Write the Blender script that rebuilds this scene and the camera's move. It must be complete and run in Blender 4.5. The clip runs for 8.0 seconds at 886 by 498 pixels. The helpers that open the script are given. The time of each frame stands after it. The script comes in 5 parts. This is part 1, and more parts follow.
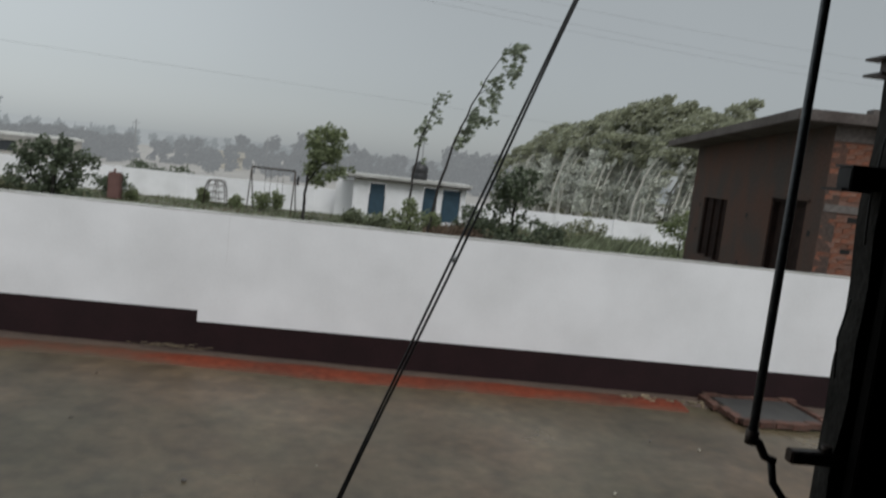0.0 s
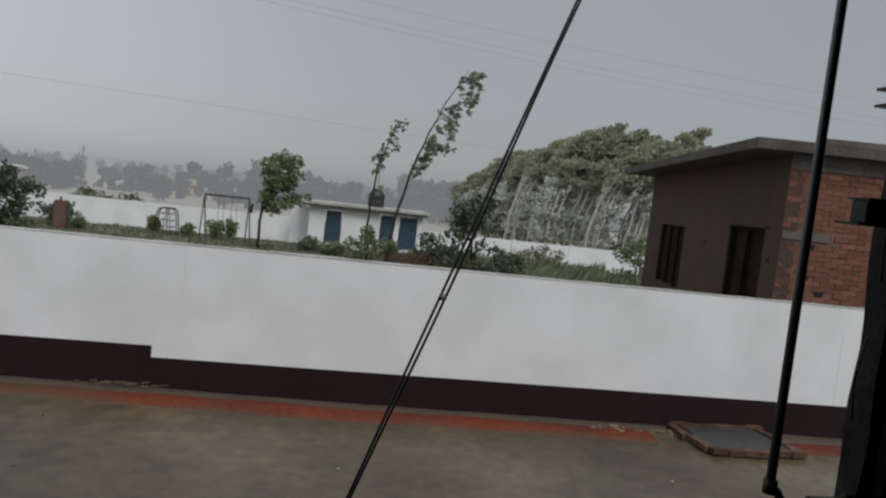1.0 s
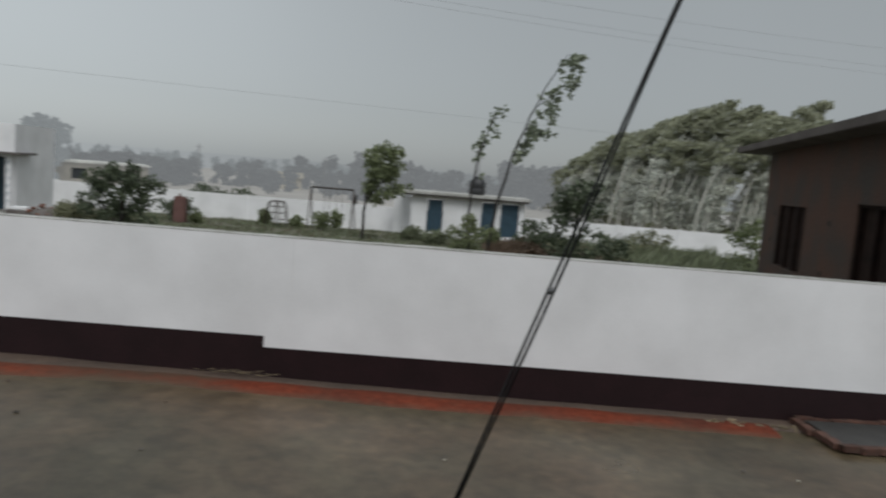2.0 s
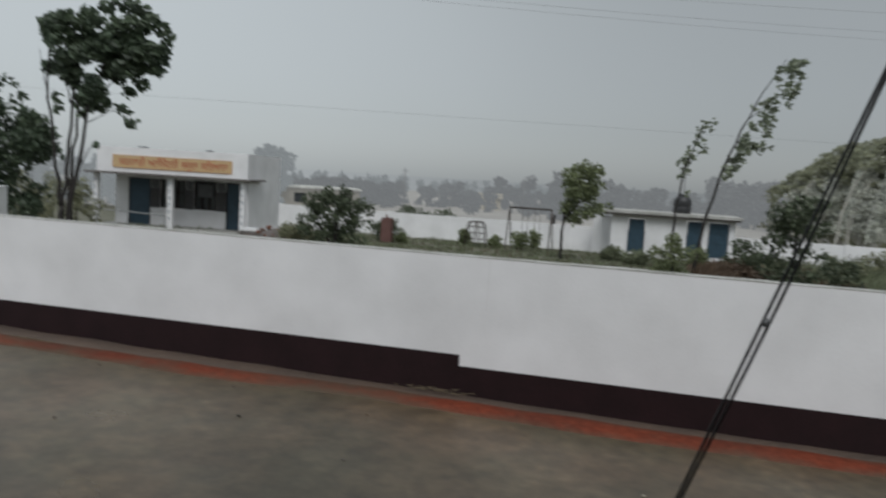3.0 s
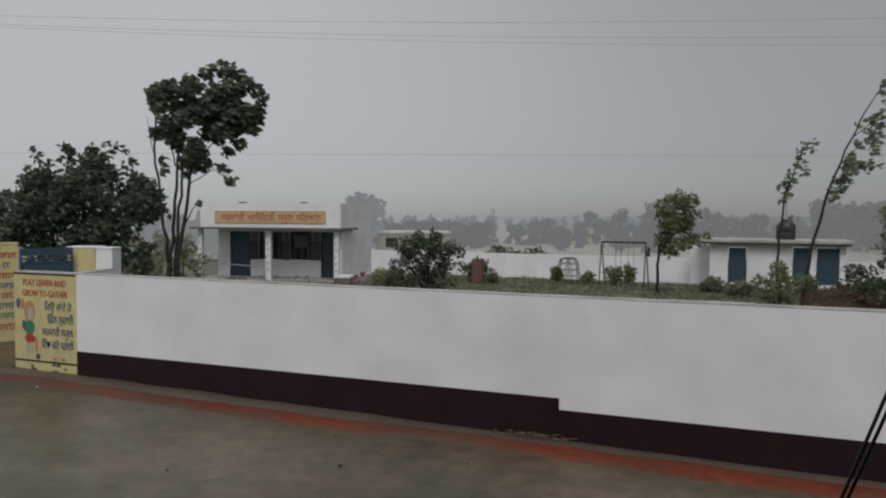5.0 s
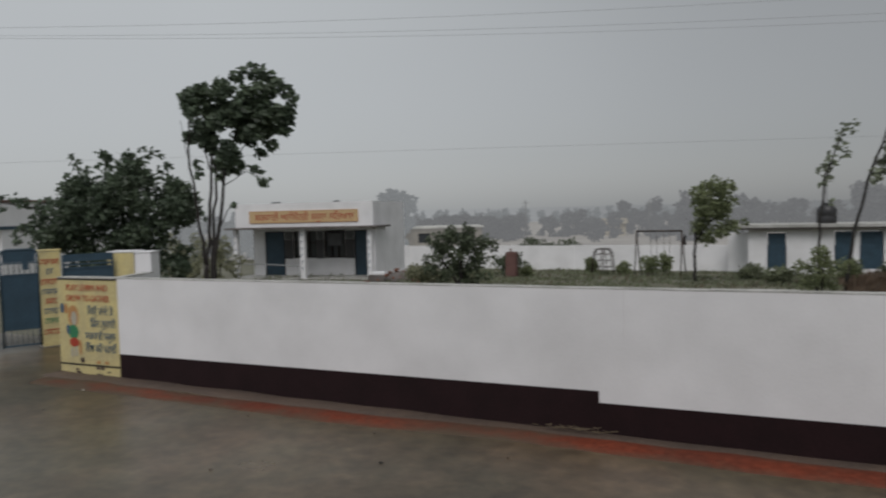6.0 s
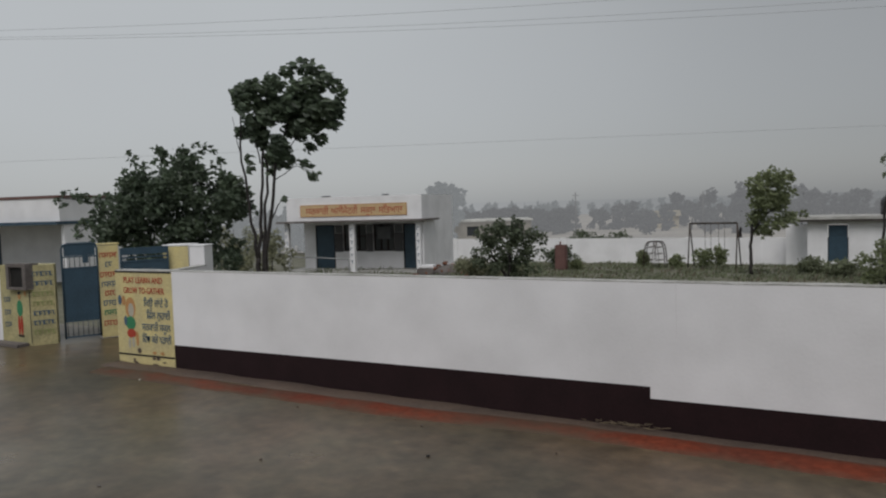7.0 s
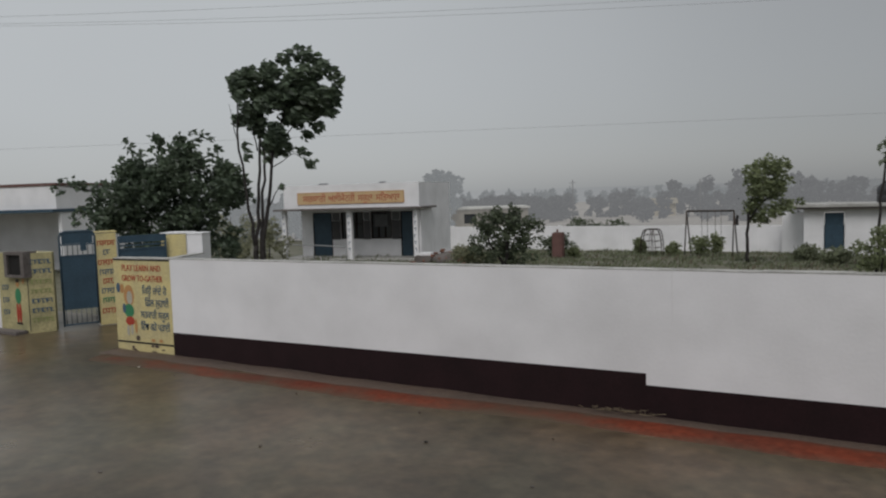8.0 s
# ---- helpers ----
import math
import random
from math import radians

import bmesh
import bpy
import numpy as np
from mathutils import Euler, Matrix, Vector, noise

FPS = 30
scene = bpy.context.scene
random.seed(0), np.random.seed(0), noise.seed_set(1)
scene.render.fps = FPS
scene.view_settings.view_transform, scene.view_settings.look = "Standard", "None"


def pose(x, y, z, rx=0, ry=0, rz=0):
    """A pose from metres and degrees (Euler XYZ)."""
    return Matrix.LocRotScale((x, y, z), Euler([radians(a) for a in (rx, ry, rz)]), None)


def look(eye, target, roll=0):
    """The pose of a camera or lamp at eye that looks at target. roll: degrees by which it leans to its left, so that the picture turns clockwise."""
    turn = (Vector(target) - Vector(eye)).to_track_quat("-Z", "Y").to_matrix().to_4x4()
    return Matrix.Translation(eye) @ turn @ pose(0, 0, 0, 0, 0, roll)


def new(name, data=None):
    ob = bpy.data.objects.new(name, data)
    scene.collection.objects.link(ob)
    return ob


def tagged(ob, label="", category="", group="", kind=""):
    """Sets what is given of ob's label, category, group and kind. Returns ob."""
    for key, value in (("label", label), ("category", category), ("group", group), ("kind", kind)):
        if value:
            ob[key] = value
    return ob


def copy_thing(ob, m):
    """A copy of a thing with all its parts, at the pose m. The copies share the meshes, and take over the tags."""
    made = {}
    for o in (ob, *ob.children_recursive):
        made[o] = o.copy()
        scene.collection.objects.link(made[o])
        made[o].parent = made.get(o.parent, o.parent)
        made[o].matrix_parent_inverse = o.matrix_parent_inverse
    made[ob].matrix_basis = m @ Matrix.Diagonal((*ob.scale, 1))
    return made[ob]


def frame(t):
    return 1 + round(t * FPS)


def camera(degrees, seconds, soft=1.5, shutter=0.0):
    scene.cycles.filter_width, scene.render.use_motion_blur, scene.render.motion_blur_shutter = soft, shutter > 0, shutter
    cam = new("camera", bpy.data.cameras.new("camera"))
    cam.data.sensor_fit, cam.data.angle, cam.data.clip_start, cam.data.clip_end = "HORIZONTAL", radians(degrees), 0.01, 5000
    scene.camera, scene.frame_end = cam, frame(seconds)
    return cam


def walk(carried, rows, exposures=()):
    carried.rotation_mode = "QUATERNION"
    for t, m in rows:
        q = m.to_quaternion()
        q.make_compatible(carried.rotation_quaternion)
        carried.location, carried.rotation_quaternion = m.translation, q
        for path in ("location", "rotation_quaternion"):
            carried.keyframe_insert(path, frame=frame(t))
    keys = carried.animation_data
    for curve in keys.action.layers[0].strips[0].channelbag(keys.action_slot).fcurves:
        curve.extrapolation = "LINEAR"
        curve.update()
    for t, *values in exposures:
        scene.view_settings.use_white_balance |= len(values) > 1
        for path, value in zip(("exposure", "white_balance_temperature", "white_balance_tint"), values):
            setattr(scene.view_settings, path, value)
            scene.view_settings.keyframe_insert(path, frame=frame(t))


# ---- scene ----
cam = camera(62.2, 8.0, soft=2.2, shutter=0.5)
PATH = [
    (0, (-0.053, -0.34, 3.068), (0.152, 1.636, 2.838), 6.5),
    (0.5, (-0.133, -0.24, 3.09), (0.138, 1.737, 2.972), 6.22),
    (1, (-0.178, -0.12, 3.074), (0.141, 1.849, 2.929), 6.4),
    (1.2, (-0.193, -0.078, 3.075), (0.132, 1.887, 2.898), 6.5),
    (2.3, (-0.178, 0.036, 3.088), (-0.311, 2.02, 2.875), 3.89),
    (2.5, (-0.178, 0.064, 3.088), (-0.429, 2.036, 2.875), 3.7),
    (3, (-0.157, 0.147, 3.087), (-0.644, 2.078, 2.896), 3.5),
    (3.5, (-0.179, 0.185, 3.141), (-0.845, 2.071, 3.105), -0.1),
    (4, (-0.184, 0.223, 3.119), (-0.929, 2.078, 3.055), 1.1),
    (4.5, (-0.185, 0.19, 3.127), (-0.921, 2.047, 3.039), 1.2),
    (4.7, (-0.185, 0.19, 3.127), (-0.919, 2.048, 3.042), 0.92),
    (5.8, (-0.225, 0.236, 3.134), (-0.969, 2.088, 3.008), -1.47),
    (6, (-0.225, 0.236, 3.134), (-1.034, 2.062, 3.028), -1.4),
    (6.5, (-0.222, 0.277, 3.114), (-1.109, 2.065, 2.985), -1.5),
    (7, (-0.233, 0.301, 3.126), (-1.162, 2.068, 3.005), -1.7),
    (7.5, (-0.213, 0.287, 3.123), (-1.144, 2.052, 2.985), -2.1),
    (8, (-0.216, 0.257, 3.134), (-1.138, 2.025, 2.979), -1.7),
]
walk(cam, [(t, look(eye, target, roll)) for t, eye, target, roll in PATH],
     exposures=[(0.0, 0.29, 6380, 8), (0.5, 0.26, 6380, 8), (1.0, 0.17, 6400, 8.5), (1.2, 0.12, 6400, 8.5), (2.3, 0.17, 6380, 8), (2.5, 0.16, 6350, 8), (3.0, 0.14, 6350, 8), (3.5, 0.06, 6470, 10.3), (4.5, -0.06, 6540, 11.5), (8.0, -0.03, 6540, 11.5)])

# ---- light: overcast storm sky, soft sun high behind the porch ----
world = bpy.data.worlds.new("storm_sky")
scene.world = world
world.use_nodes = True
wn, wl = world.node_tree.nodes, world.node_tree.links
wn.clear()
w_out, w_bg = wn.new("ShaderNodeOutputWorld"), wn.new("ShaderNodeBackground")
sky = wn.new("ShaderNodeTexSky")
sky.sky_type, sky.sun_disc = "NISHITA", False
sky.sun_elevation, sky.sun_rotation = radians(52), radians(162)
grey = wn.new("ShaderNodeHueSaturation")
grey.inputs["Saturation"].default_value, grey.inputs["Value"].default_value = 0.25, 0.14
w_tc, w_sep, w_ramp = wn.new("ShaderNodeTexCoord"), wn.new("ShaderNodeSeparateXYZ"), wn.new("ShaderNodeValToRGB")
w_noise, w_mix, w_over = wn.new("ShaderNodeTexNoise"), wn.new("ShaderNodeMix"), wn.new("ShaderNodeMix")
w_mix.data_type = w_over.data_type = "RGBA"
w_over.blend_type = "OVERLAY"
w_ramp.color_ramp.elements[0].position, w_ramp.color_ramp.elements[0].color = 0.0, (0.335, 0.357, 0.367, 1)
w_ramp.color_ramp.elements[1].position, w_ramp.color_ramp.elements[1].color = 0.55, (0.525, 0.565, 0.578, 1)
w_noise.inputs["Scale"].default_value, w_noise.inputs["Detail"].default_value = 1.6, 3
w_mix.inputs["Factor"].default_value, w_over.inputs["Factor"].default_value = 0.18, 0.12
wl.new(w_tc.outputs["Generated"], w_sep.inputs[0])
wl.new(w_sep.outputs["Z"], w_ramp.inputs[0])
wl.new(w_tc.outputs["Generated"], w_noise.inputs["Vector"])
wl.new(sky.outputs[0], grey.inputs["Color"])
wl.new(w_ramp.outputs[0], w_over.inputs["A"])
wl.new(w_noise.outputs["Fac"], w_over.inputs["B"])
w_east, w_dim = wn.new("ShaderNodeMapRange"), wn.new("ShaderNodeMix")
w_east.interpolation_type = "SMOOTHSTEP"
w_east.inputs["From Min"].default_value, w_east.inputs["From Max"].default_value = -0.75, 0.18
w_east.inputs["To Min"].default_value, w_east.inputs["To Max"].default_value = 1.05, 0.54
w_dim.data_type, w_dim.blend_type = "RGBA", "MULTIPLY"
w_dim.inputs["Factor"].default_value = 1.0
wl.new(w_sep.outputs["X"], w_east.inputs["Value"])
wl.new(w_over.outputs["Result"], w_dim.inputs["A"])
wl.new(w_east.outputs[0], w_dim.inputs["B"])
wl.new(w_dim.outputs["Result"], w_mix.inputs["A"])
wl.new(grey.outputs[0], w_mix.inputs["B"])
wl.new(w_mix.outputs["Result"], w_bg.inputs["Color"])
wl.new(w_bg.outputs[0], w_out.inputs[0])
w_bg.inputs["Strength"].default_value = 1.0
sun_data = bpy.data.lights.new("sun", "SUN")
sun_data.energy, sun_data.angle, sun_data.color = 1.35, radians(35), (1.0, 0.985, 0.968)
sun = new("sun", sun_data)
sun.matrix_world = look((5, -15, 22), (0, 0, 0))


# ---- materials ----
def mat(name, base, rough=0.7, var=0.25, scale=3.0, fine=40.0, bump=0.15, tint=None, metal=0.0, spec=0.5, rvar=0.1, isl=False, obj=False, patch=(0.35, 0.7), vary=0.4):
    """A surface with broad patches of tint, fine grain and bump."""
    m = bpy.data.materials.new(name)
    m.use_nodes = True
    n, l = m.node_tree.nodes, m.node_tree.links
    b = n["Principled BSDF"]
    tc, big, small = n.new("ShaderNodeTexCoord"), n.new("ShaderNodeTexNoise"), n.new("ShaderNodeTexNoise")
    big.inputs["Scale"].default_value, big.inputs["Detail"].default_value = scale, 5
    small.inputs["Scale"].default_value, small.inputs["Detail"].default_value = fine, 4
    l.new(tc.outputs["Object"], big.inputs["Vector"])
    l.new(tc.outputs["Object"], small.inputs["Vector"])
    tint = tint or tuple(c * (1 - var) for c in base)
    ramp, mix, grain = n.new("ShaderNodeValToRGB"), n.new("ShaderNodeMix"), n.new("ShaderNodeMix")
    ramp.color_ramp.elements[0].position, ramp.color_ramp.elements[1].position = patch
    mix.data_type = grain.data_type = "RGBA"
    mix.inputs["A"].default_value, mix.inputs["B"].default_value = (*base, 1), (*tint, 1)
    grain.blend_type = "OVERLAY"
    grain.inputs["Factor"].default_value = min(1.0, var * 1.4)
    l.new(big.outputs["Fac"], ramp.inputs[0])
    l.new(ramp.outputs[0], mix.inputs["Factor"])
    l.new(mix.outputs["Result"], grain.inputs["A"])
    l.new(small.outputs["Fac"], grain.inputs["B"])
    last = grain.outputs["Result"]
    if isl or obj:
        src = n.new("ShaderNodeNewGeometry").outputs["Random Per Island"] if isl else n.new("ShaderNodeObjectInfo").outputs["Random"]
        hsv, rng = n.new("ShaderNodeHueSaturation"), n.new("ShaderNodeMapRange")
        rng.inputs["To Min"].default_value, rng.inputs["To Max"].default_value = 1 - vary, 1 + vary
        l.new(src, rng.inputs["Value"])
        l.new(rng.outputs[0], hsv.inputs["Value"])
        l.new(last, hsv.inputs["Color"])
        last = hsv.outputs["Color"]
    l.new(last, b.inputs["Base Color"])
    rr = n.new("ShaderNodeMapRange")
    rr.inputs["To Min"].default_value, rr.inputs["To Max"].default_value = max(0.03, rough - rvar), min(1, rough + rvar)
    l.new(big.outputs["Fac"], rr.inputs["Value"])
    l.new(rr.outputs[0], b.inputs["Roughness"])
    if bump:
        bp = n.new("ShaderNodeBump")
        bp.inputs["Strength"].default_value, bp.inputs["Distance"].default_value = bump, 0.01
        l.new(small.outputs["Fac"], bp.inputs["Height"])
        l.new(bp.outputs[0], b.inputs["Normal"])
    b.inputs["Metallic"].default_value, b.inputs["Specular IOR Level"].default_value = metal, spec
    return m


M_WALL = mat("whitewash", (0.84, 0.835, 0.85), 0.85, 0.07, 0.9, 25, 0.2, tint=(0.725, 0.72, 0.73), spec=0.2)
M_DARK = mat("maroon_paint", (0.021, 0.009, 0.0105), 0.6, 0.3, 2.0, 30, 0.2, spec=0.25)
M_COPING = mat("stained_coping", (0.50, 0.49, 0.475), 0.9, 0.35, 1.6, 18, 0.4, tint=(0.30, 0.295, 0.27), spec=0.2)
M_SEAM = mat("plaster_seam", (0.73, 0.72, 0.73), 0.9, 0.1, 4, 30, 0.1)
M_ROAD = mat("wet_concrete", (0.138, 0.106, 0.070), 0.34, 0.45, 0.4, 6, 0.2, tint=(0.070, 0.056, 0.038), rvar=0.32, spec=0.5)
# hand-sized mottling of worn cement, warmer and greener by turns
rn, rl = M_ROAD.node_tree.nodes, M_ROAD.node_tree.links
r_old = rn["Principled BSDF"].inputs["Base Color"].links[0].from_socket
r_tc, r_mid, r_hue, r_ramp, r_tint, r_mul, r_lay = rn.new("ShaderNodeTexCoord"), rn.new("ShaderNodeTexNoise"), rn.new("ShaderNodeTexNoise"), rn.new("ShaderNodeValToRGB"), rn.new("ShaderNodeValToRGB"), rn.new("ShaderNodeMix"), rn.new("ShaderNodeMix")
for node, size, detail in ((r_mid, 2.6, 8), (r_hue, 0.55, 4)):
    node.inputs["Scale"].default_value, node.inputs["Detail"].default_value, node.inputs["Roughness"].default_value = size, detail, 0.62
    rl.new(r_tc.outputs["Object"], node.inputs["Vector"])
r_ramp.color_ramp.elements[0].position, r_ramp.color_ramp.elements[0].color = 0.36, (0.66, 0.66, 0.66, 1)
r_ramp.color_ramp.elements[1].position, r_ramp.color_ramp.elements[1].color = 0.66, (1.0, 1.0, 1.0, 1)
r_high = r_ramp.color_ramp.elements.new(0.74)
r_high.color = (1.35, 1.33, 1.28, 1)
r_tint.color_ramp.elements[0].position, r_tint.color_ramp.elements[0].color = 0.38, (1.10, 0.98, 0.88, 1)
r_tint.color_ramp.elements[1].position, r_tint.color_ramp.elements[1].color = 0.62, (0.97, 1.03, 0.95, 1)
for node in (r_mul, r_lay):
    node.data_type, node.blend_type = "RGBA", "MULTIPLY"
    node.inputs["Factor"].default_value = 1.0
rl.new(r_mid.outputs["Fac"], r_ramp.inputs[0])
rl.new(r_hue.outputs["Fac"], r_tint.inputs[0])
rl.new(r_old, r_mul.inputs["A"])
rl.new(r_ramp.outputs[0], r_mul.inputs["B"])
rl.new(r_mul.outputs["Result"], r_lay.inputs["A"])
rl.new(r_tint.outputs[0], r_lay.inputs["B"])
rl.new(r_lay.outputs["Result"], rn["Principled BSDF"].inputs["Base Color"])
M_SOIL = mat("wet_soil", (0.15, 0.14, 0.10), 0.7, 0.4, 1.2, 14, 0.4, tint=(0.07, 0.075, 0.035))
M_MUD = mat("mud_edge", (0.108, 0.076, 0.058), 0.6, 0.45, 2.0, 22, 0.5, tint=(0.074, 0.054, 0.043))
M_ORANGE = mat("red_oxide_edging", (0.160, 0.036, 0.018), 0.75, 0.45, 0.8, 12, 0.5, tint=(0.105, 0.032, 0.020), rvar=0.15, spec=0.15, patch=(0.42, 0.68))
# the paint is rubbed off along both edges, under the debris and toward the gate end, down to muddy concrete
on, ol = M_ORANGE.node_tree.nodes, M_ORANGE.node_tree.links
o_b = on["Principled BSDF"]
o_old = o_b.inputs["Base Color"].links[0].from_socket


def o_math(op, a, b, clamp=False):
    n = on.new("ShaderNodeMath")
    n.operation, n.use_clamp = op, clamp
    for i, v in enumerate((a, b)):
        if v is None:
            continue
        if isinstance(v, (int, float)):
            n.inputs[i].default_value = v
        else:
            ol.new(v, n.inputs[i])
    return n.outputs[0]


o_uv, o_sep, o_noise, o_mix, o_tc = on.new("ShaderNodeUVMap"), on.new("ShaderNodeSeparateXYZ"), on.new("ShaderNodeTexNoise"), on.new("ShaderNodeMix"), on.new("ShaderNodeTexCoord")
ol.new(o_uv.outputs[0], o_sep.inputs[0])
ol.new(o_tc.outputs["Object"], o_noise.inputs["Vector"])
o_noise.inputs["Scale"].default_value, o_noise.inputs["Detail"].default_value, o_noise.inputs["Roughness"].default_value = 1.7, 7, 0.65
o_edge = o_math("MULTIPLY", o_math("ABSOLUTE", o_math("SUBTRACT", o_sep.outputs["Y"], 0.5), None), 2.0)
o_edge = o_math("POWER", o_edge, 1.7)
o_gate = o_math("MULTIPLY", o_math("SUBTRACT", -4.5, o_sep.outputs["X"]), 0.10, True)
o_patch = o_math("SUBTRACT", 0.65, o_math("MULTIPLY", o_math("ABSOLUTE", o_math("ADD", o_sep.outputs["X"], 3.6), None), 0.4), True)
o_wear = o_math("ADD", o_math("ADD", o_edge, o_gate), o_patch)
o_wear = o_math("ADD", o_wear, o_math("MULTIPLY", o_math("SUBTRACT", o_noise.outputs["Fac"], 0.5), 2.0))
o_wear = o_math("MULTIPLY", o_math("SUBTRACT", o_wear, 0.05), 1.1, True)
o_mix.data_type = "RGBA"
o_mix.inputs["B"].default_value = (0.092, 0.066, 0.046, 1)
ol.new(o_wear, o_mix.inputs["Factor"])
ol.new(o_old, o_mix.inputs["A"])
ol.new(o_mix.outputs["Result"], o_b.inputs["Base Color"])
M_YELLOW_DIRTY = mat("grimy_yellow_paint", (0.48, 0.42, 0.22), 0.75, 0.35, 2.2, 22, 0.2, tint=(0.30, 0.28, 0.15))
M_YELLOW = mat("yellow_paint", (0.66, 0.56, 0.26), 0.7, 0.22, 2.2, 25, 0.15, tint=(0.50, 0.43, 0.24))
M_SIGN = mat("sign_orange", (0.60, 0.43, 0.235), 0.7, 0.1, 3.0, 25, 0.1)
M_RED = mat("red_lettering", (0.40, 0.05, 0.025), 0.7, 0.1, 5.0, 30, 0.0)
M_BLUEINK = mat("blue_lettering", (0.062, 0.115, 0.175), 0.7, 0.1, 5.0, 30, 0.0)
M_BLUE = mat("blue_metal_paint", (0.036, 0.074, 0.108), 0.5, 0.25, 2.5, 30, 0.1)
M_GREEN = mat("green_paint", (0.04, 0.22, 0.10), 0.7, 0.1, 4, 30, 0.0)
M_FADEDGREEN = mat("faded_green_lettering", (0.30, 0.33, 0.13), 0.75, 0.2, 4, 30, 0.0)
M_SKIN = mat("ochre_paint", (0.50, 0.26, 0.10), 0.7, 0.1, 4, 30, 0.0)
M_BLACK = mat("black_paint", (0.015, 0.014, 0.014), 0.6, 0.2, 6, 40, 0.1)
M_IRON = mat("old_iron", (0.05, 0.048, 0.046), 0.5, 0.4, 7, 60, 0.2, tint=(0.08, 0.05, 0.035), metal=0.5)
M_PIPE = mat("galvanised_pipe", (0.14, 0.15, 0.16), 0.38, 0.3, 6, 60, 0.1, metal=0.6)
M_CABLE = mat("black_cable", (0.012, 0.012, 0.012), 0.55, 0.1, 9, 60, 0.0)
M_WIRE = mat("pale_grey_wire", (0.30, 0.305, 0.31), 0.6, 0.1, 3, 30, 0.0)
# post cement coloured near black to imitate porch shade
M_POST = mat("porch_shade_cement", (0.030, 0.028, 0.025), 0.9, 0.4, 4, 30, 0.8, tint=(0.016, 0.015, 0.013), spec=0.2)
M_PLASTER = mat("brown_plaster", (0.066, 0.054, 0.048), 0.9, 0.35, 0.8, 20, 0.5, tint=(0.098, 0.056, 0.043), spec=0.2, patch=(0.38, 0.62))
M_SLAB = mat("grey_concrete", (0.165, 0.148, 0.138), 0.9, 0.35, 1.3, 16, 0.6, tint=(0.095, 0.08, 0.074))
M_MORTAR = mat("mortar", (0.19, 0.105, 0.08), 0.9, 0.3, 5, 40, 0.5)
M_BRICK = mat("red_brick", (0.200, 0.078, 0.048), 0.9, 0.5, 5, 40, 0.8, tint=(0.175, 0.105, 0.08), obj=True, spec=0.2, vary=0.24)
M_WETBRICK = mat("wet_dull_brick", (0.115, 0.052, 0.038), 0.6, 0.5, 7, 40, 0.8, tint=(0.075, 0.05, 0.04), obj=True, spec=0.3)
M_PADSLAB = mat("wet_dark_cement", (0.052, 0.050, 0.047), 0.5, 0.4, 3, 30, 0.3, tint=(0.035, 0.034, 0.033))
M_ROOFSLAB = mat("weathered_roof_concrete", (0.112, 0.094, 0.086), 0.9, 0.4, 1.3, 16, 0.6, tint=(0.07, 0.055, 0.05))
# near-black that paints the unlit side of the porch post
M_SHADEBOARD = mat("shade_board_black", (0.006, 0.0055, 0.005), 0.8, 0.3, 5, 40, 0.2, spec=0.1)
# porch shell colour, kept dark so little light bounces onto the post
M_PORCH = mat("low_bounce_cement", (0.040, 0.037, 0.034), 0.8, 0.4, 1.5, 20, 0.4, tint=(0.025, 0.023, 0.021), spec=0.2)
# near-black that paints the shade of interiors and holes
M_HOLE = mat("interior_shade", (0.010, 0.009, 0.008), 0.9, 0.2, 3, 30, 0.0)
M_WOOD = mat("dark_wood", (0.026, 0.015, 0.012), 0.85, 0.35, 5, 50, 0.3, tint=(0.014, 0.009, 0.008), spec=0.1)
# red greyed toward pink, with the haze over pump and parapet put in
M_REDTRIM = mat("red_trim", (0.155, 0.080, 0.070), 0.75, 0.2, 3, 30, 0.1)
M_GREYBOARD = mat("slate_board", (0.11, 0.115, 0.122), 0.6, 0.25, 3, 30, 0.1)
M_SLATE = mat("dark_slate_paint", (0.052, 0.052, 0.056), 0.7, 0.25, 3, 30, 0.1, tint=(0.07, 0.066, 0.066))
M_GLASS = mat("window_glass", (0.05, 0.055, 0.06), 0.12, 0.1, 3, 30, 0.0)
M_CREAM = mat("cream_wash", (0.46, 0.43, 0.35), 0.85, 0.15, 1.0, 20, 0.2)
M_TANK = mat("black_plastic", (0.03, 0.03, 0.032), 0.45, 0.1, 3, 30, 0.0)
M_BARK = mat("grey_bark", (0.032, 0.027, 0.025), 0.9, 0.4, 6, 40, 0.8)
# power-line grey lightened to imitate haze; the school handrail shares it
M_PALEBARK = mat("pale_bark", (0.58, 0.56, 0.50), 0.85, 0.3, 3, 30, 0.4)


def leaf_mat(name, base, tint, through_light=0.4, rough=0.5):
    """Leaves: a varied waxy surface that lets part of the daylight through."""
    m = mat(name, base, rough, 0.3, 1.0, 20, 0.0, tint=tint, isl=True)
    n, l = m.node_tree.nodes, m.node_tree.links
    b, out = n["Principled BSDF"], n["Material Output"]
    tr, mx = n.new("ShaderNodeBsdfTranslucent"), n.new("ShaderNodeMixShader")
    mx.inputs[0].default_value = through_light
    l.new(b.inputs["Base Color"].links[0].from_socket, tr.inputs["Color"])
    l.new(b.outputs[0], mx.inputs[1])
    l.new(tr.outputs[0], mx.inputs[2])
    l.new(mx.outputs[0], out.inputs["Surface"])
    return m


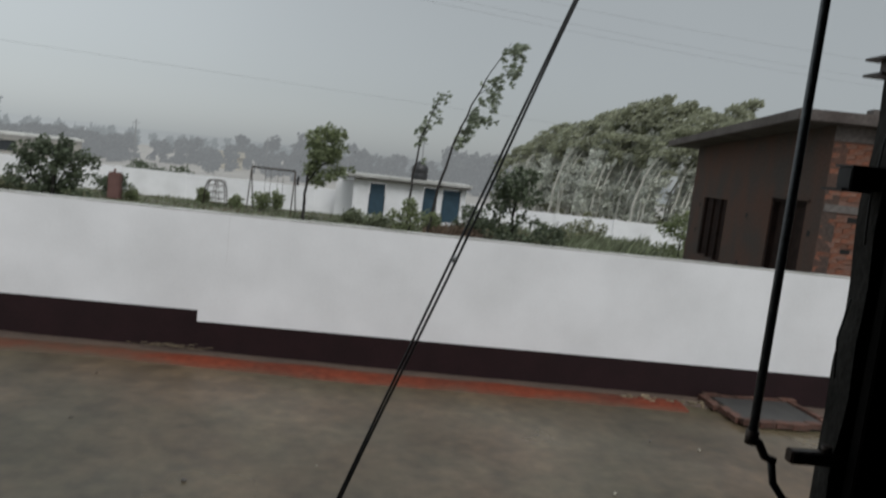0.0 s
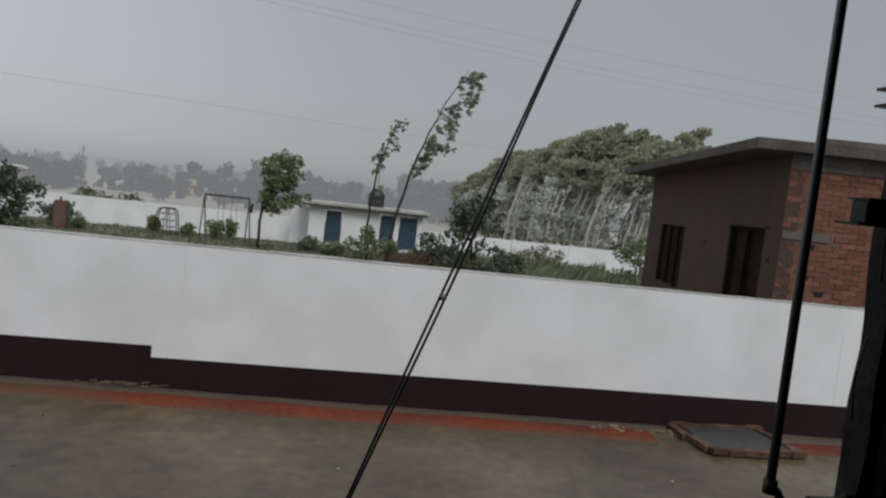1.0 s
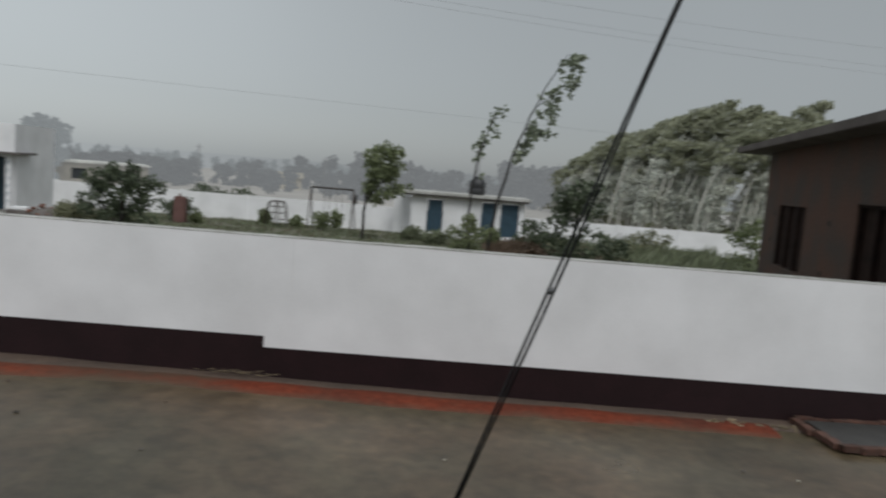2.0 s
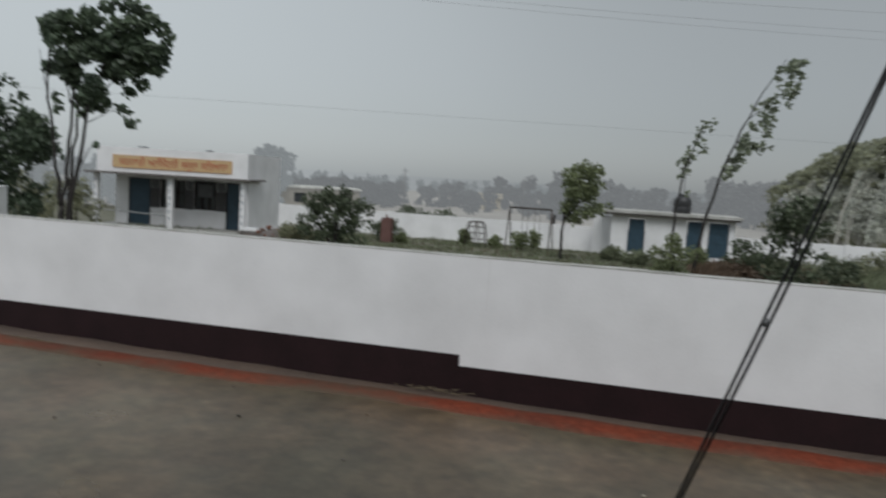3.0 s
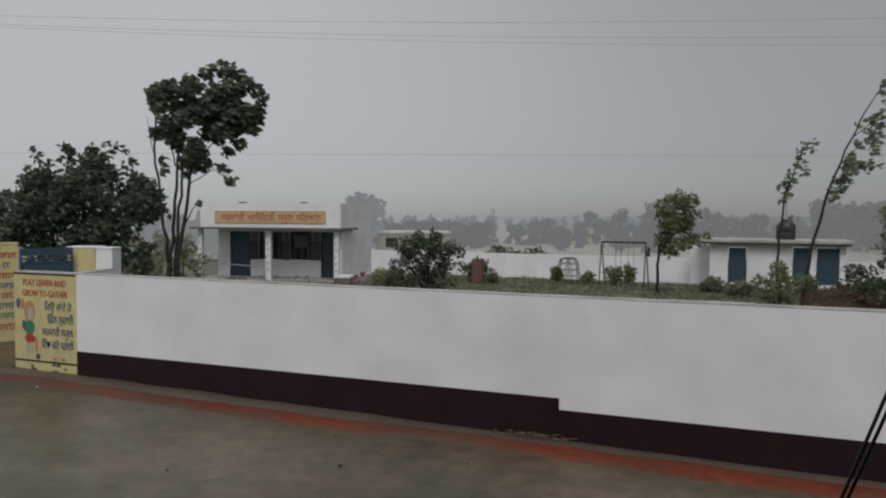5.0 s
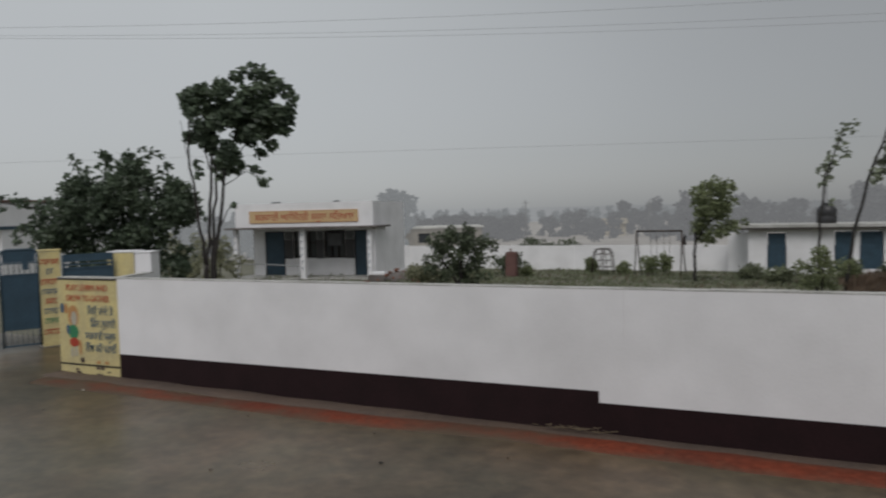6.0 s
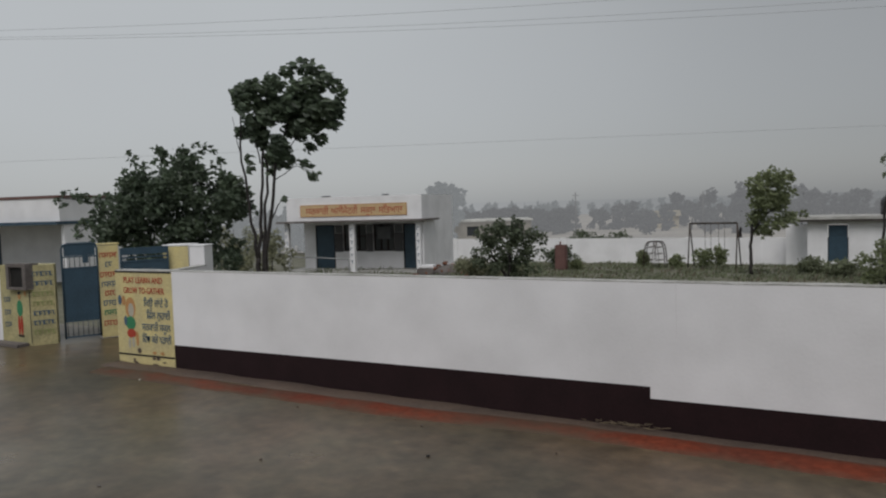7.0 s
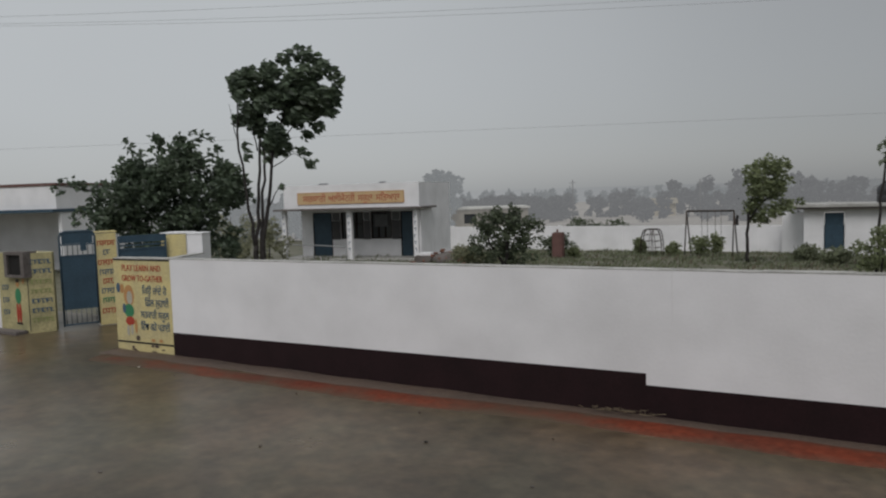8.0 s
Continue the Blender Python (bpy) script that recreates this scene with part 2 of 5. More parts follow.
M_LEAF = leaf_mat("dark_leaves", (0.108, 0.142, 0.088), (0.074, 0.104, 0.070), 0.4)
# mid greens and olives below are lifted in colour to imitate rain haze
M_LEAF2 = leaf_mat("mid_green_leaves", (0.24, 0.27, 0.145), (0.17, 0.20, 0.105), 0.55)
M_SAPLEAF = leaf_mat("sapling_leaves", (0.30, 0.33, 0.24), (0.21, 0.24, 0.17), 0.55)
M_LEAFMID = leaf_mat("dusky_green_leaves", (0.115, 0.14, 0.085), (0.08, 0.10, 0.062), 0.35)
M_LEAF3 = leaf_mat("olive_leaves", (0.29, 0.295, 0.19), (0.20, 0.205, 0.13), 0.5)
# plantation leaves paled furthest: haze put into the colour, besides real pale undersides
M_PLUME = leaf_mat("haze_paled_olive_leaves", (0.40, 0.41, 0.30), (0.32, 0.33, 0.23), 0.6, 0.75)
M_LEAFPALE = leaf_mat("haze_paled_leaf_undersides", (0.66, 0.67, 0.61), (0.52, 0.53, 0.47), 0.55)
M_WEED = leaf_mat("weeds", (0.19, 0.215, 0.13), (0.14, 0.155, 0.095))
M_STALK = leaf_mat("dead_stalks", (0.17, 0.145, 0.10), (0.13, 0.11, 0.075))
M_DRY = leaf_mat("dry_red_weeds", (0.165, 0.115, 0.08), (0.12, 0.085, 0.058))
M_PALE_DEBRIS = mat("straw_debris", (0.20, 0.155, 0.10), 0.9, 0.3, 9, 40, 0.2, isl=True)


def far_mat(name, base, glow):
    """Far distance seen through rain: a backdrop whose haze is painted as a glow."""
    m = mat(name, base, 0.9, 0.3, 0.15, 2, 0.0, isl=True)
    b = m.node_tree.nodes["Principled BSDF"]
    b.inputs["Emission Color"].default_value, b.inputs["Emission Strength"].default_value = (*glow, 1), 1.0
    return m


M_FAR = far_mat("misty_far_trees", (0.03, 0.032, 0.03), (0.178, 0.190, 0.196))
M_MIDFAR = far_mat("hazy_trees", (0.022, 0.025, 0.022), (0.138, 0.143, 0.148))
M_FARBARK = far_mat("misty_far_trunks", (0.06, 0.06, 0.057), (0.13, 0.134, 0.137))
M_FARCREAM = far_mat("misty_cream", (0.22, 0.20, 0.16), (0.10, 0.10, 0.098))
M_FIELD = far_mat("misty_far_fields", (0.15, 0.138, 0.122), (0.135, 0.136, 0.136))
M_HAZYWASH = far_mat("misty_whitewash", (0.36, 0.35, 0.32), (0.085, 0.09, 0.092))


# rain mist as a glowing ring: horizon-sky grey, darkening east as the sky does
M_MIST = bpy.data.materials.new("rain_mist_glow")
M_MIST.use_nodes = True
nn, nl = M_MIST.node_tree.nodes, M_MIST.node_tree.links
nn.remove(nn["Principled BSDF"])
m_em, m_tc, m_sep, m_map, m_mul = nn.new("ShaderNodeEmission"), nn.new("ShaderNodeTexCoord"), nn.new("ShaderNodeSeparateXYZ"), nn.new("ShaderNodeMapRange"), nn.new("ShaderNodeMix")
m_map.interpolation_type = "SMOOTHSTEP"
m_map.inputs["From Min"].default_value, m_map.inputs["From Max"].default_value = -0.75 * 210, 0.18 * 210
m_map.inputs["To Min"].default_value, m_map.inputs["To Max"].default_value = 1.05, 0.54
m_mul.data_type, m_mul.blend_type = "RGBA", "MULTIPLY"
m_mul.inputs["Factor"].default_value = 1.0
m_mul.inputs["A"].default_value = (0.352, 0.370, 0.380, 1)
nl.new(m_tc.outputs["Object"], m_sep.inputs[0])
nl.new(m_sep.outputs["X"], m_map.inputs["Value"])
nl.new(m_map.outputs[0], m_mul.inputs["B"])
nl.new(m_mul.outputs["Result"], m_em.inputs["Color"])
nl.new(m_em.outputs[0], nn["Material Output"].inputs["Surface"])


# ---- mesh helpers ----
def link(name, bm, material, parent=None, label=""):
    me = bpy.data.meshes.new(name)
    bm.to_mesh(me)
    bm.free()
    me.materials.append(material)
    ob = new(name, me)
    if parent is not None:
        ob.parent = parent
    if label:
        ob["label"] = label
    return ob


part = link


def thing(name, m, label, category, group="", kind=""):
    ob = new(name)
    ob.empty_display_size = 0.2
    ob.matrix_basis = m
    return tagged(ob, label, category, group, kind)


def box(bm, x0, x1, y0, y1, z0, z1, bevel=0.0, m=None):
    r = bmesh.ops.create_cube(bm, size=1.0)["verts"]
    bmesh.ops.scale(bm, vec=(x1 - x0, y1 - y0, z1 - z0), verts=r)
    bmesh.ops.translate(bm, vec=((x0 + x1) / 2, (y0 + y1) / 2, (z0 + z1) / 2), verts=r)
    if bevel:
        es = {e for v in r for e in v.link_edges}
        nv = bmesh.ops.bevel(bm, geom=list(es), offset=bevel, segments=2, affect="EDGES")["verts"]
        r = list({v for f in {f for v in nv for f in v.link_faces} for v in f.verts} | {v for v in r if v.is_valid})
    if m is not None:
        bmesh.ops.transform(bm, matrix=m, verts=[v for v in r if v.is_valid])
    return bm


def boxed(*a, **k):
    return box(bmesh.new(), *a, **k)


def tube(bm, pts, radii, seg=8, cap=True):
    pts = [Vector(p) for p in pts]
    if not hasattr(radii, "__len__"):
        radii = [radii] * len(pts)
    rings = []
    for i, p in enumerate(pts):
        d = (pts[min(i + 1, len(pts) - 1)] - pts[max(i - 1, 0)]).normalized()
        side = d.cross(Vector((0.31, 0.94, 0.12))).normalized()
        up = d.cross(side)
        rings.append([bm.verts.new(p + (side * math.cos(a) + up * math.sin(a)) * radii[i]) for a in (2 * math.pi * k / seg for k in range(seg))])
    for a, b in zip(rings, rings[1:]):
        for k in range(seg):
            f = bm.faces.new((a[k], a[(k + 1) % seg], b[(k + 1) % seg], b[k]))
            f.smooth = True
    if cap:
        bm.faces.new(rings[0][::-1])
        bm.faces.new(rings[-1])
    return bm


def tubed(pts, radii, seg=8):
    return tube(bmesh.new(), pts, radii, seg)


def wall_bm(length, height, thick, openings, bm=None):
    """A wall along +x from 0, front at y = 0, with openings (x0, x1, z0, z1) right through it."""
    bm = bm or bmesh.new()
    xs = sorted({0, length, *(v for o in openings for v in o[:2])})
    for a, b in zip(xs, xs[1:]):
        cuts = sorted((o[2], o[3]) for o in openings if o[0] <= a + 1e-6 and o[1] >= b - 1e-6)
        z = 0
        for c0, c1 in cuts:
            if c0 > z:
                box(bm, a, b, 0, thick, z, c0)
            z = c1
        if height > z:
            box(bm, a, b, 0, thick, z, height)
    bmesh.ops.remove_doubles(bm, verts=bm.verts, dist=1e-4)
    return bm


def letters(name, body, m, size, material, parent, width=None, depth=0.004):
    """Built-in font lettering as a mesh, standing in the local x-z plane that m gives, centred."""
    c = bpy.data.curves.new(name, "FONT")
    c.body, c.size, c.extrude, c.resolution_u = body, size, depth, 2
    c.align_x, c.align_y = "CENTER", "CENTER"
    tmp = new(name, c)
    bpy.context.view_layer.update()
    me = bpy.data.meshes.new_from_object(tmp.evaluated_get(bpy.context.evaluated_depsgraph_get()))
    bpy.data.objects.remove(tmp)
    xs = [v.co.x for v in me.vertices]
    if width and xs:
        k = width / max(0.01, max(xs) - min(xs))
        mid = (max(xs) + min(xs)) / 2
        me.transform(Matrix.Diagonal((k, 1, 1, 1)) @ Matrix.Translation((-mid, 0, 0)))
    me.transform(m @ pose(0, 0, 0, 90))
    me.materials.clear()
    me.materials.append(material)
    ob = new(name, me)
    ob.parent = parent
    return ob


def leaf_mesh(name, centres, size, material, parent, rng, wind=(1, 0, -0.3), stray=0.9, fold=0.25):
    """Folded pointed leaves at the given places, streaming with the wind."""
    n = len(centres)
    d = np.array(wind) + rng.normal(0, stray, (n, 3))
    d /= np.linalg.norm(d, axis=1)[:, None]
    s = np.cross(d, rng.normal(0, 1, (n, 3)))
    s /= np.linalg.norm(s, axis=1)[:, None]
    up = np.cross(d, s)
    ln = (size * rng.uniform(0.6, 1.3, n))[:, None]
    v = np.empty((n, 4, 3))
    v[:, 0] = centres
    v[:, 1] = centres + d * ln * 0.45 + s * ln * 0.32 + up * ln * fold * 0.5
    v[:, 2] = centres + d * ln
    v[:, 3] = centres + d * ln * 0.45 - s * ln * 0.32 + up * ln * fold * 0.5
    i = np.arange(n)[:, None] * 4
    faces = np.concatenate([i + [0, 1, 2], i + [0, 2, 3]]).tolist()
    me = bpy.data.meshes.new(name)
    me.from_pydata(v.reshape(-1, 3).tolist(), [], faces)
    me.materials.append(material)
    ob = new(name, me)
    if parent is not None:
        ob.parent = parent
    return ob


def clumps(rng, blobs, per, spread):
    """Leaf places round each clump centre (x, y, z, r)."""
    out = []
    for x, y, z, r in blobs:
        k = max(8, int(per * r * r))
        p = rng.normal(0, 1, (k, 3))
        p /= np.linalg.norm(p, axis=1)[:, None]
        out.append(np.array((x, y, z)) + p * (r * rng.uniform(0.35, 1.0, (k, 1)) ** 0.6) * np.array(spread))
    return np.concatenate(out)


def limb(p, q, rng, bend=0.12, n=5):
    p, q = Vector(p), Vector(q)
    ln = (q - p).length
    return [p.lerp(q, i / n) + Vector(rng.normal(0, bend * ln * 0.25, 3)) * (0 < i < n) for i in range(n + 1)]


# ---- ground, road ----
def road_z(x):
    return 0.20 - 0.0165 * x if x < 0 else 0.20 - 0.007 * min(x, 20)


def road_edge(x):
    """Where the road level ends behind the wall line; deeper at the gate mouth."""
    return 11.6 if x < -12.5 else 9.55


def ground_z(x, y):
    x = max(-22.0, min(22.0, x))
    k = min(1.0, max(0.0, (y - road_edge(x)) / 3.0))
    k = k * k * (3 - 2 * k)
    return (road_z(x) - 0.05) * (1 - k) - 0.5 * k - 0.035 * min(10.0, max(0.0, y - 36.0))


def sheet(name, xs, ys, zf, material, rough=0.0):
    bm = bmesh.new()
    g = [[bm.verts.new((x, y, zf(x, y) + (noise.noise((x * 0.6, y * 0.6, 3)) * rough))) for x in xs] for y in ys]
    for a, b in zip(g, g[1:]):
        for i in range(len(xs) - 1):
            f = bm.faces.new((a[i], a[i + 1], b[i + 1], b[i]))
            f.smooth = True
    return link(name, bm, material)


axis = [-2500, -900, -400, -200, -120, -80, -60] + [i * 1.5 for i in range(-33, 34)] + [60, 80, 120, 200, 400, 900, 2500]
ground = tagged(sheet("ground", axis, [-2500, -600, -100, -40, -20] + [i * 1.0 for i in range(-10, 60)] + [64, 70, 80, 100, 140, 200, 400, 900, 2500], ground_z, M_SOIL, 0.05),
                "damp weedy soil ground reaching to the misty horizon", "ground", kind="structure")
road = tagged(sheet("road", [-60, -40, -30, -25] + [i * 0.5 for i in range(-40, 41)] + [25, 30, 40, 60], [2.3] + [i * 0.4 for i in range(6, 24)] + [9.42], lambda x, y: road_z(max(-22, min(22, x))) + 0.012 * noise.noise((x * 0.5, y * 0.5, 0)), M_ROAD),
              "rain-wet grey-brown concrete lane with puddles", "road", kind="structure")
apron = tagged(sheet("pavement", [-30, -22] + [i * 0.5 for i in range(-40, -23)], [9.424 + i * 0.4 for i in range(0, 7)], lambda x, y: road_z(max(-22, x)) + 0.012 * noise.noise((x * 0.5, y * 0.5, 0)), M_ROAD),
               "wet concrete apron running into the school gate", "pavement", kind="structure")


def strip(name, x0, x1, ya, yb, lift, material, step=0.25, wob=0.06, seed=0, shift=0.0):
    """A worn strip lying on the road, with ragged edges and a rounded crown; shift moves its eastern run nearer the wall."""
    bm = bmesh.new()
    uv = bm.loops.layers.uv.new("UVMap")
    n = int((x1 - x0) / step)
    rows = []
    for i in range(n + 1):
        x = x0 + (x1 - x0) * i / n
        k = min(1.0, max(0.0, (x + 6.0) / 3.0))
        k = shift * k * k * (3 - 2 * k)
        a, b = ya + k + wob * noise.noise((x * 1.1, seed, 0)), yb + k + wob * noise.noise((x * 1.1, seed + 7, 0))
        base = road_z(x)
        h = lift * (0.75 + 0.5 * noise.noise((x * 0.9, seed, 4)))
        rows.append([bm.verts.new((x, y, base + z)) for y, z in ((a, -0.02), (a + 0.08, h * 0.7), ((a + b) / 2, h), (b - 0.08, h * 0.9), (b, -0.02))])
    for p, q in zip(rows, rows[1:]):
        for k in range(4):
            f = bm.faces.new((p[k], q[k], q[k + 1], p[k + 1]))
            f.smooth = True
            for lp, v in zip(f.loops, (k, k, k + 1, k + 1)):
                lp[uv].uv = (lp.vert.co.x, v / 4)
    return link(name, bm, material)


tagged(strip("mud_verge", -11.9, 16, 8.98, 9.52, 0.022, M_MUD, seed=3), "muddy verge along the foot of the boundary wall", "verge", kind="structure")
tagged(strip("kerb", -11.6, 4.4, 8.52, 9.06, 0.046, M_ORANGE, seed=9, shift=0.18), "worn red-oxide painted edging strip beside the lane", "kerb", kind="structure")

# ---- boundary wall along the lane ----
wall = tagged(link("wall_boundary", wall_bm(28.96, 2.585, 0.2, []), M_WALL), "whitewashed boundary wall with a maroon base band", "wall", kind="structure")
wall.location = (-11.96, 9.5, -0.5)
bm = bmesh.new()
for i in range(60):
    x0 = i * 28.96 / 60
    box(bm, x0, x0 + 28.96 / 60, -0.002 + 0.003 * noise.noise((i * 0.7, 0, 0)), 0.203, 2.585, 2.598 + 0.01 * noise.noise((i * 0.4, 5, 0)))
part("coping", bm, M_COPING, wall, "uneven rain-stained coping")
for x0, z0, z1 in ((10.08, 1.9, 2.58), (19.4, 1.14, 2.2)):
    bm = bmesh.new()
    for i in range(18):
        za, zb = z0 + (z1 - z0) * i / 18, z0 + (z1 - z0) * (i + 1) / 18
        xx = x0 + 0.012 * noise.noise((za * 3, x0, 0))
        box(bm, xx, xx + 0.009, -0.003, 0.0, za, zb)
    part("plaster_seam", bm, M_SEAM, wall, "thin vertical crack in the whitewash")
part("base_band", boxed(1.46, 9.76, -0.006, 0.0, 0.4, 1.275), M_DARK, wall, "dark maroon painted band")
part("base_band", boxed(9.76, 28.96, -0.006, 0.0, 0.2, 1.125), M_DARK, wall, "dark maroon painted band")
sign = part("painted_panel", boxed(0.0, 1.455, -0.008, 0.0, 0.82, 2.58), M_YELLOW, wall, "yellow painted panel with red and blue lettering")
for z in (2.56, 1.03):
    part("border", boxed(0.0, 1.455, -0.014, -0.009, z - 0.008, z + 0.022), M_BLACK, sign)
letters("lettering", "PLAY LEARN AND", pose(0.73, -0.012, 2.41), 0.16, M_RED, sign, 1.0)
letters("lettering", "GROW TO-GATHER", pose(0.74, -0.012, 2.22), 0.16, M_RED, sign, 1.05)
letters("lettering", "ਸਰਕਾਰੀ ਸਕੂਲ", pose(1.02, -0.012, 1.56), 0.19, M_BLUEINK, sign, 0.72)
letters("lettering", "ਿਵੱਚ ਕਰੋ ਪੜਾਈ", pose(1.02, -0.012, 1.34), 0.19, M_BLUEINK, sign, 0.74)
letters("lettering", "ਿਕਉਂ ਜਾਂਦੇ ਹੋ", pose(1.04, -0.012, 2.0), 0.19, M_BLUEINK, sign, 0.62)
letters("lettering", "ਿਛੱਲ ਲੁਹਾਈ", pose(1.09, -0.012, 1.78), 0.19, M_BLUEINK, sign, 0.6)


def disc(x, z, rx, rz, y=-0.012, n=14):
    bm = bmesh.new()
    vs = [bm.verts.new((x + rx * math.cos(2 * math.pi * i / n), y, z + rz * math.sin(2 * math.pi * i / n))) for i in range(n)]
    f = bm.faces.new(vs)
    bm.normal_update()
    r = bmesh.ops.extrude_face_region(bm, geom=[f])
    bmesh.ops.translate(bm, vec=(0, 0.003, 0), verts=[v for v in r["geom"] if isinstance(v, bmesh.types.BMVert)])
    bmesh.ops.recalc_face_normals(bm, faces=bm.faces)
    return bm


for k, (x, z, rx, rz, mm) in enumerate(((0.37, 1.90, 0.135, 0.20, M_SKIN), (0.385, 1.86, 0.075, 0.13, M_CREAM), (0.36, 1.62, 0.13, 0.13, M_GREEN), (0.23, 1.66, 0.045, 0.09, M_BLUEINK), (0.37, 1.43, 0.12, 0.085, M_RED), (0.41, 1.27, 0.035, 0.1, M_CREAM), (0.31, 1.25, 0.035, 0.1, M_CREAM),
                                         (0.52, 1.34, 0.035, 0.14, M_SKIN), (0.1, 2.04, 0.05, 0.09, M_BLUEINK), (0.2, 2.03, 0.05, 0.09, M_SKIN), (0.56, 1.12, 0.05, 0.05, M_MUD), (0.95, 1.1, 0.05, 0.03, M_SKIN), (1.15, 1.1, 0.05, 0.03, M_SKIN))):
    part("painted_shape", disc(x, z, rx, rz, -0.0112 - 0.0004 * k), mm, sign)

sr = random.Random(3)
for k in range(8):
    part("mud_splash", disc(sr.uniform(0.1, 1.4), 0.95 + sr.uniform(-0.08, 0.06), sr.uniform(0.02, 0.07), sr.uniform(0.012, 0.03), -0.0105, 9), M_MUD, sign)
# ---- gate corner: skewed entry line from the left pier back to the right pillar ----
G0, G1 = Vector((-14.62, 10.11, 0)), Vector((-13.30, 12.45, 0))
g_dir = (G1 - G0).normalized()
g_yaw = math.degrees(math.atan2(g_dir.y, g_dir.x))
g_len = (G1 - G0).length

ret = tagged(link("wall_return", boxed(0, 3.0, -0.2, 0.0, -0.3, 1.90), M_WALL), "whitewashed return wall beside the school gate", "wall", kind="structure")
ret.matrix_basis = pose(-11.99, 9.62, 0, 0, 0, math.degrees(math.atan2(12.5 - 9.62, -12.95 + 11.99)))


part("coping", boxed(0, 3.0, -0.204, 0.004, 1.901, 1.92), M_COPING, ret, "rain-stained grey coping")
# flat black slab standing for the debris lying on the coping
part("dark_debris", boxed(0.35, 1.0, -0.16, -0.03, 1.921, 1.932), M_BLACK, ret, "dark debris strip on the coping")


def pillar(m, w, d, h, front, label, bars=None):
    root = thing("gate_pillar", m, label, "pillar", "school gate pillars")
    body = part("shaft", boxed(0, w, 0, d, 0, h, 0.012), M_WALL, root)
    part("painted_face", boxed(0.006, w - 0.006, -0.006, 0, 0.02, h - 0.01), front, root, "yellow painted face")
    part("cap", boxed(-0.015, w + 0.015, -0.015, d + 0.015, h, h + 0.03, 0.006), M_YELLOW if bars else M_WALL, root)
    for i, (z, mm, wd) in enumerate(bars or ()):
        bm = boxed(w / 2 - wd / 2, w / 2 + wd / 2, -0.012, -0.007, z + 0.045, z + 0.062)
        k = int(wd / 0.05)
        for j in range(k):
            box(bm, w / 2 - wd / 2 + j * wd / k, w / 2 - wd / 2 + j * wd / k + 0.018, -0.012, -0.007, z - 0.05 + 0.02 * (j % 2), z + 0.045)
            if (i + j) % 3:
                box(bm, w / 2 - wd / 2 + j * wd / k + 0.016, w / 2 - wd / 2 + j * wd / k + 0.055, -0.012, -0.007, z - 0.05 + 0.025 * (j % 3), z - 0.034 + 0.025 * (j % 3))
        part("lettering_bar", bm, mm, root)
    return root


zr = road_z(-14.5)
pillar(pose(-14.20, 10.84, zr, 0, 0, 60), 0.42, 0.34, 2.03, M_YELLOW, "white gate pillar with a yellow lettered face", [(1.8, M_RED, 0.36), (1.6, M_BLUEINK, 0.14), (1.38, M_RED, 0.36), (1.17, M_BLUEINK, 0.32), (0.97, M_RED, 0.2), (0.76, M_BLUEINK, 0.28), (0.55, M_GREEN, 0.26), (0.32, M_RED, 0.3)])
pillar(pose(-13.74, 12.195, zr - 0.1, 0, 0, 24), 0.60, 0.55, 2.02, M_YELLOW, "white gate pillar with a yellow front face")
pillar(pose(-13.18, 12.445, zr - 0.1, 0, 0, 24), 0.36, 0.5, 2.0, M_WALL, "plain whitewashed gate pillar beside the return wall")

pier = thing("gate_pier", pose(-15.84, 9.70, zr), "yellow painted gate pier with lettered faces and a recessed box", "pillar")
bm = bmesh.new()
base = [(-0.02, 0), (0.98, 0), (1.22, 0.40), (1.0, 0.6), (-0.02, 0.5)]
lo, hi = [bm.verts.new((x, y, -0.1)) for x, y in base], [bm.verts.new((x, y, 1.68)) for x, y in base]
bm.faces.new(lo[::-1]), bm.faces.new(hi)
for i in range(5):
    bm.faces.new((lo[i], lo[(i + 1) % 5], hi[(i + 1) % 5], hi[i]))
part("shaft", bm, M_YELLOW_DIRTY, pier)
bx = part("niche_box", wall_bm(0.66, 0.54, 0.3, [(0.09, 0.55, 0.05, 0.47)]), M_SLAB, pier, "grey cement box with a dark opening")
bx.location = (0.36, -0.10, 1.18)
# near-black plate paints the shade inside the box opening
part("back_plate", boxed(0.091, 0.549, 0.05, 0.07, 0.051, 0.469), M_HOLE, bx)
side = pose(0.98, 0, 0, 0, 0, 59.04)
for r_, z in enumerate((1.5, 1.3, 1.08, 0.88, 0.68, 0.48, 0.28)):
    bm = bmesh.new()
    x = 0.05
    for j in range(5):
        w_ = (0.06, 0.04, 0.07, 0.035, 0.065)[(j + r_) % 5]
        box(bm, x, x + w_ * 0.45, -0.008, -0.004, z - 0.045, z + 0.03)
        box(bm, x + w_ * 0.3, x + w_, -0.008, -0.004, z - 0.045 + 0.03 * (j % 2), z - 0.03 + 0.03 * (j % 2))
        x += w_ + 0.03
    box(bm, 0.04, x - 0.05, -0.008, -0.004, z + 0.03, z + 0.045)
    bm.transform(side)
    part("lettering_bar", bm, (M_BLUEINK, M_BLUEINK, M_FADEDGREEN, M_FADEDGREEN, M_BLUEINK, M_BLUEINK, M_FADEDGREEN)[r_], pier)
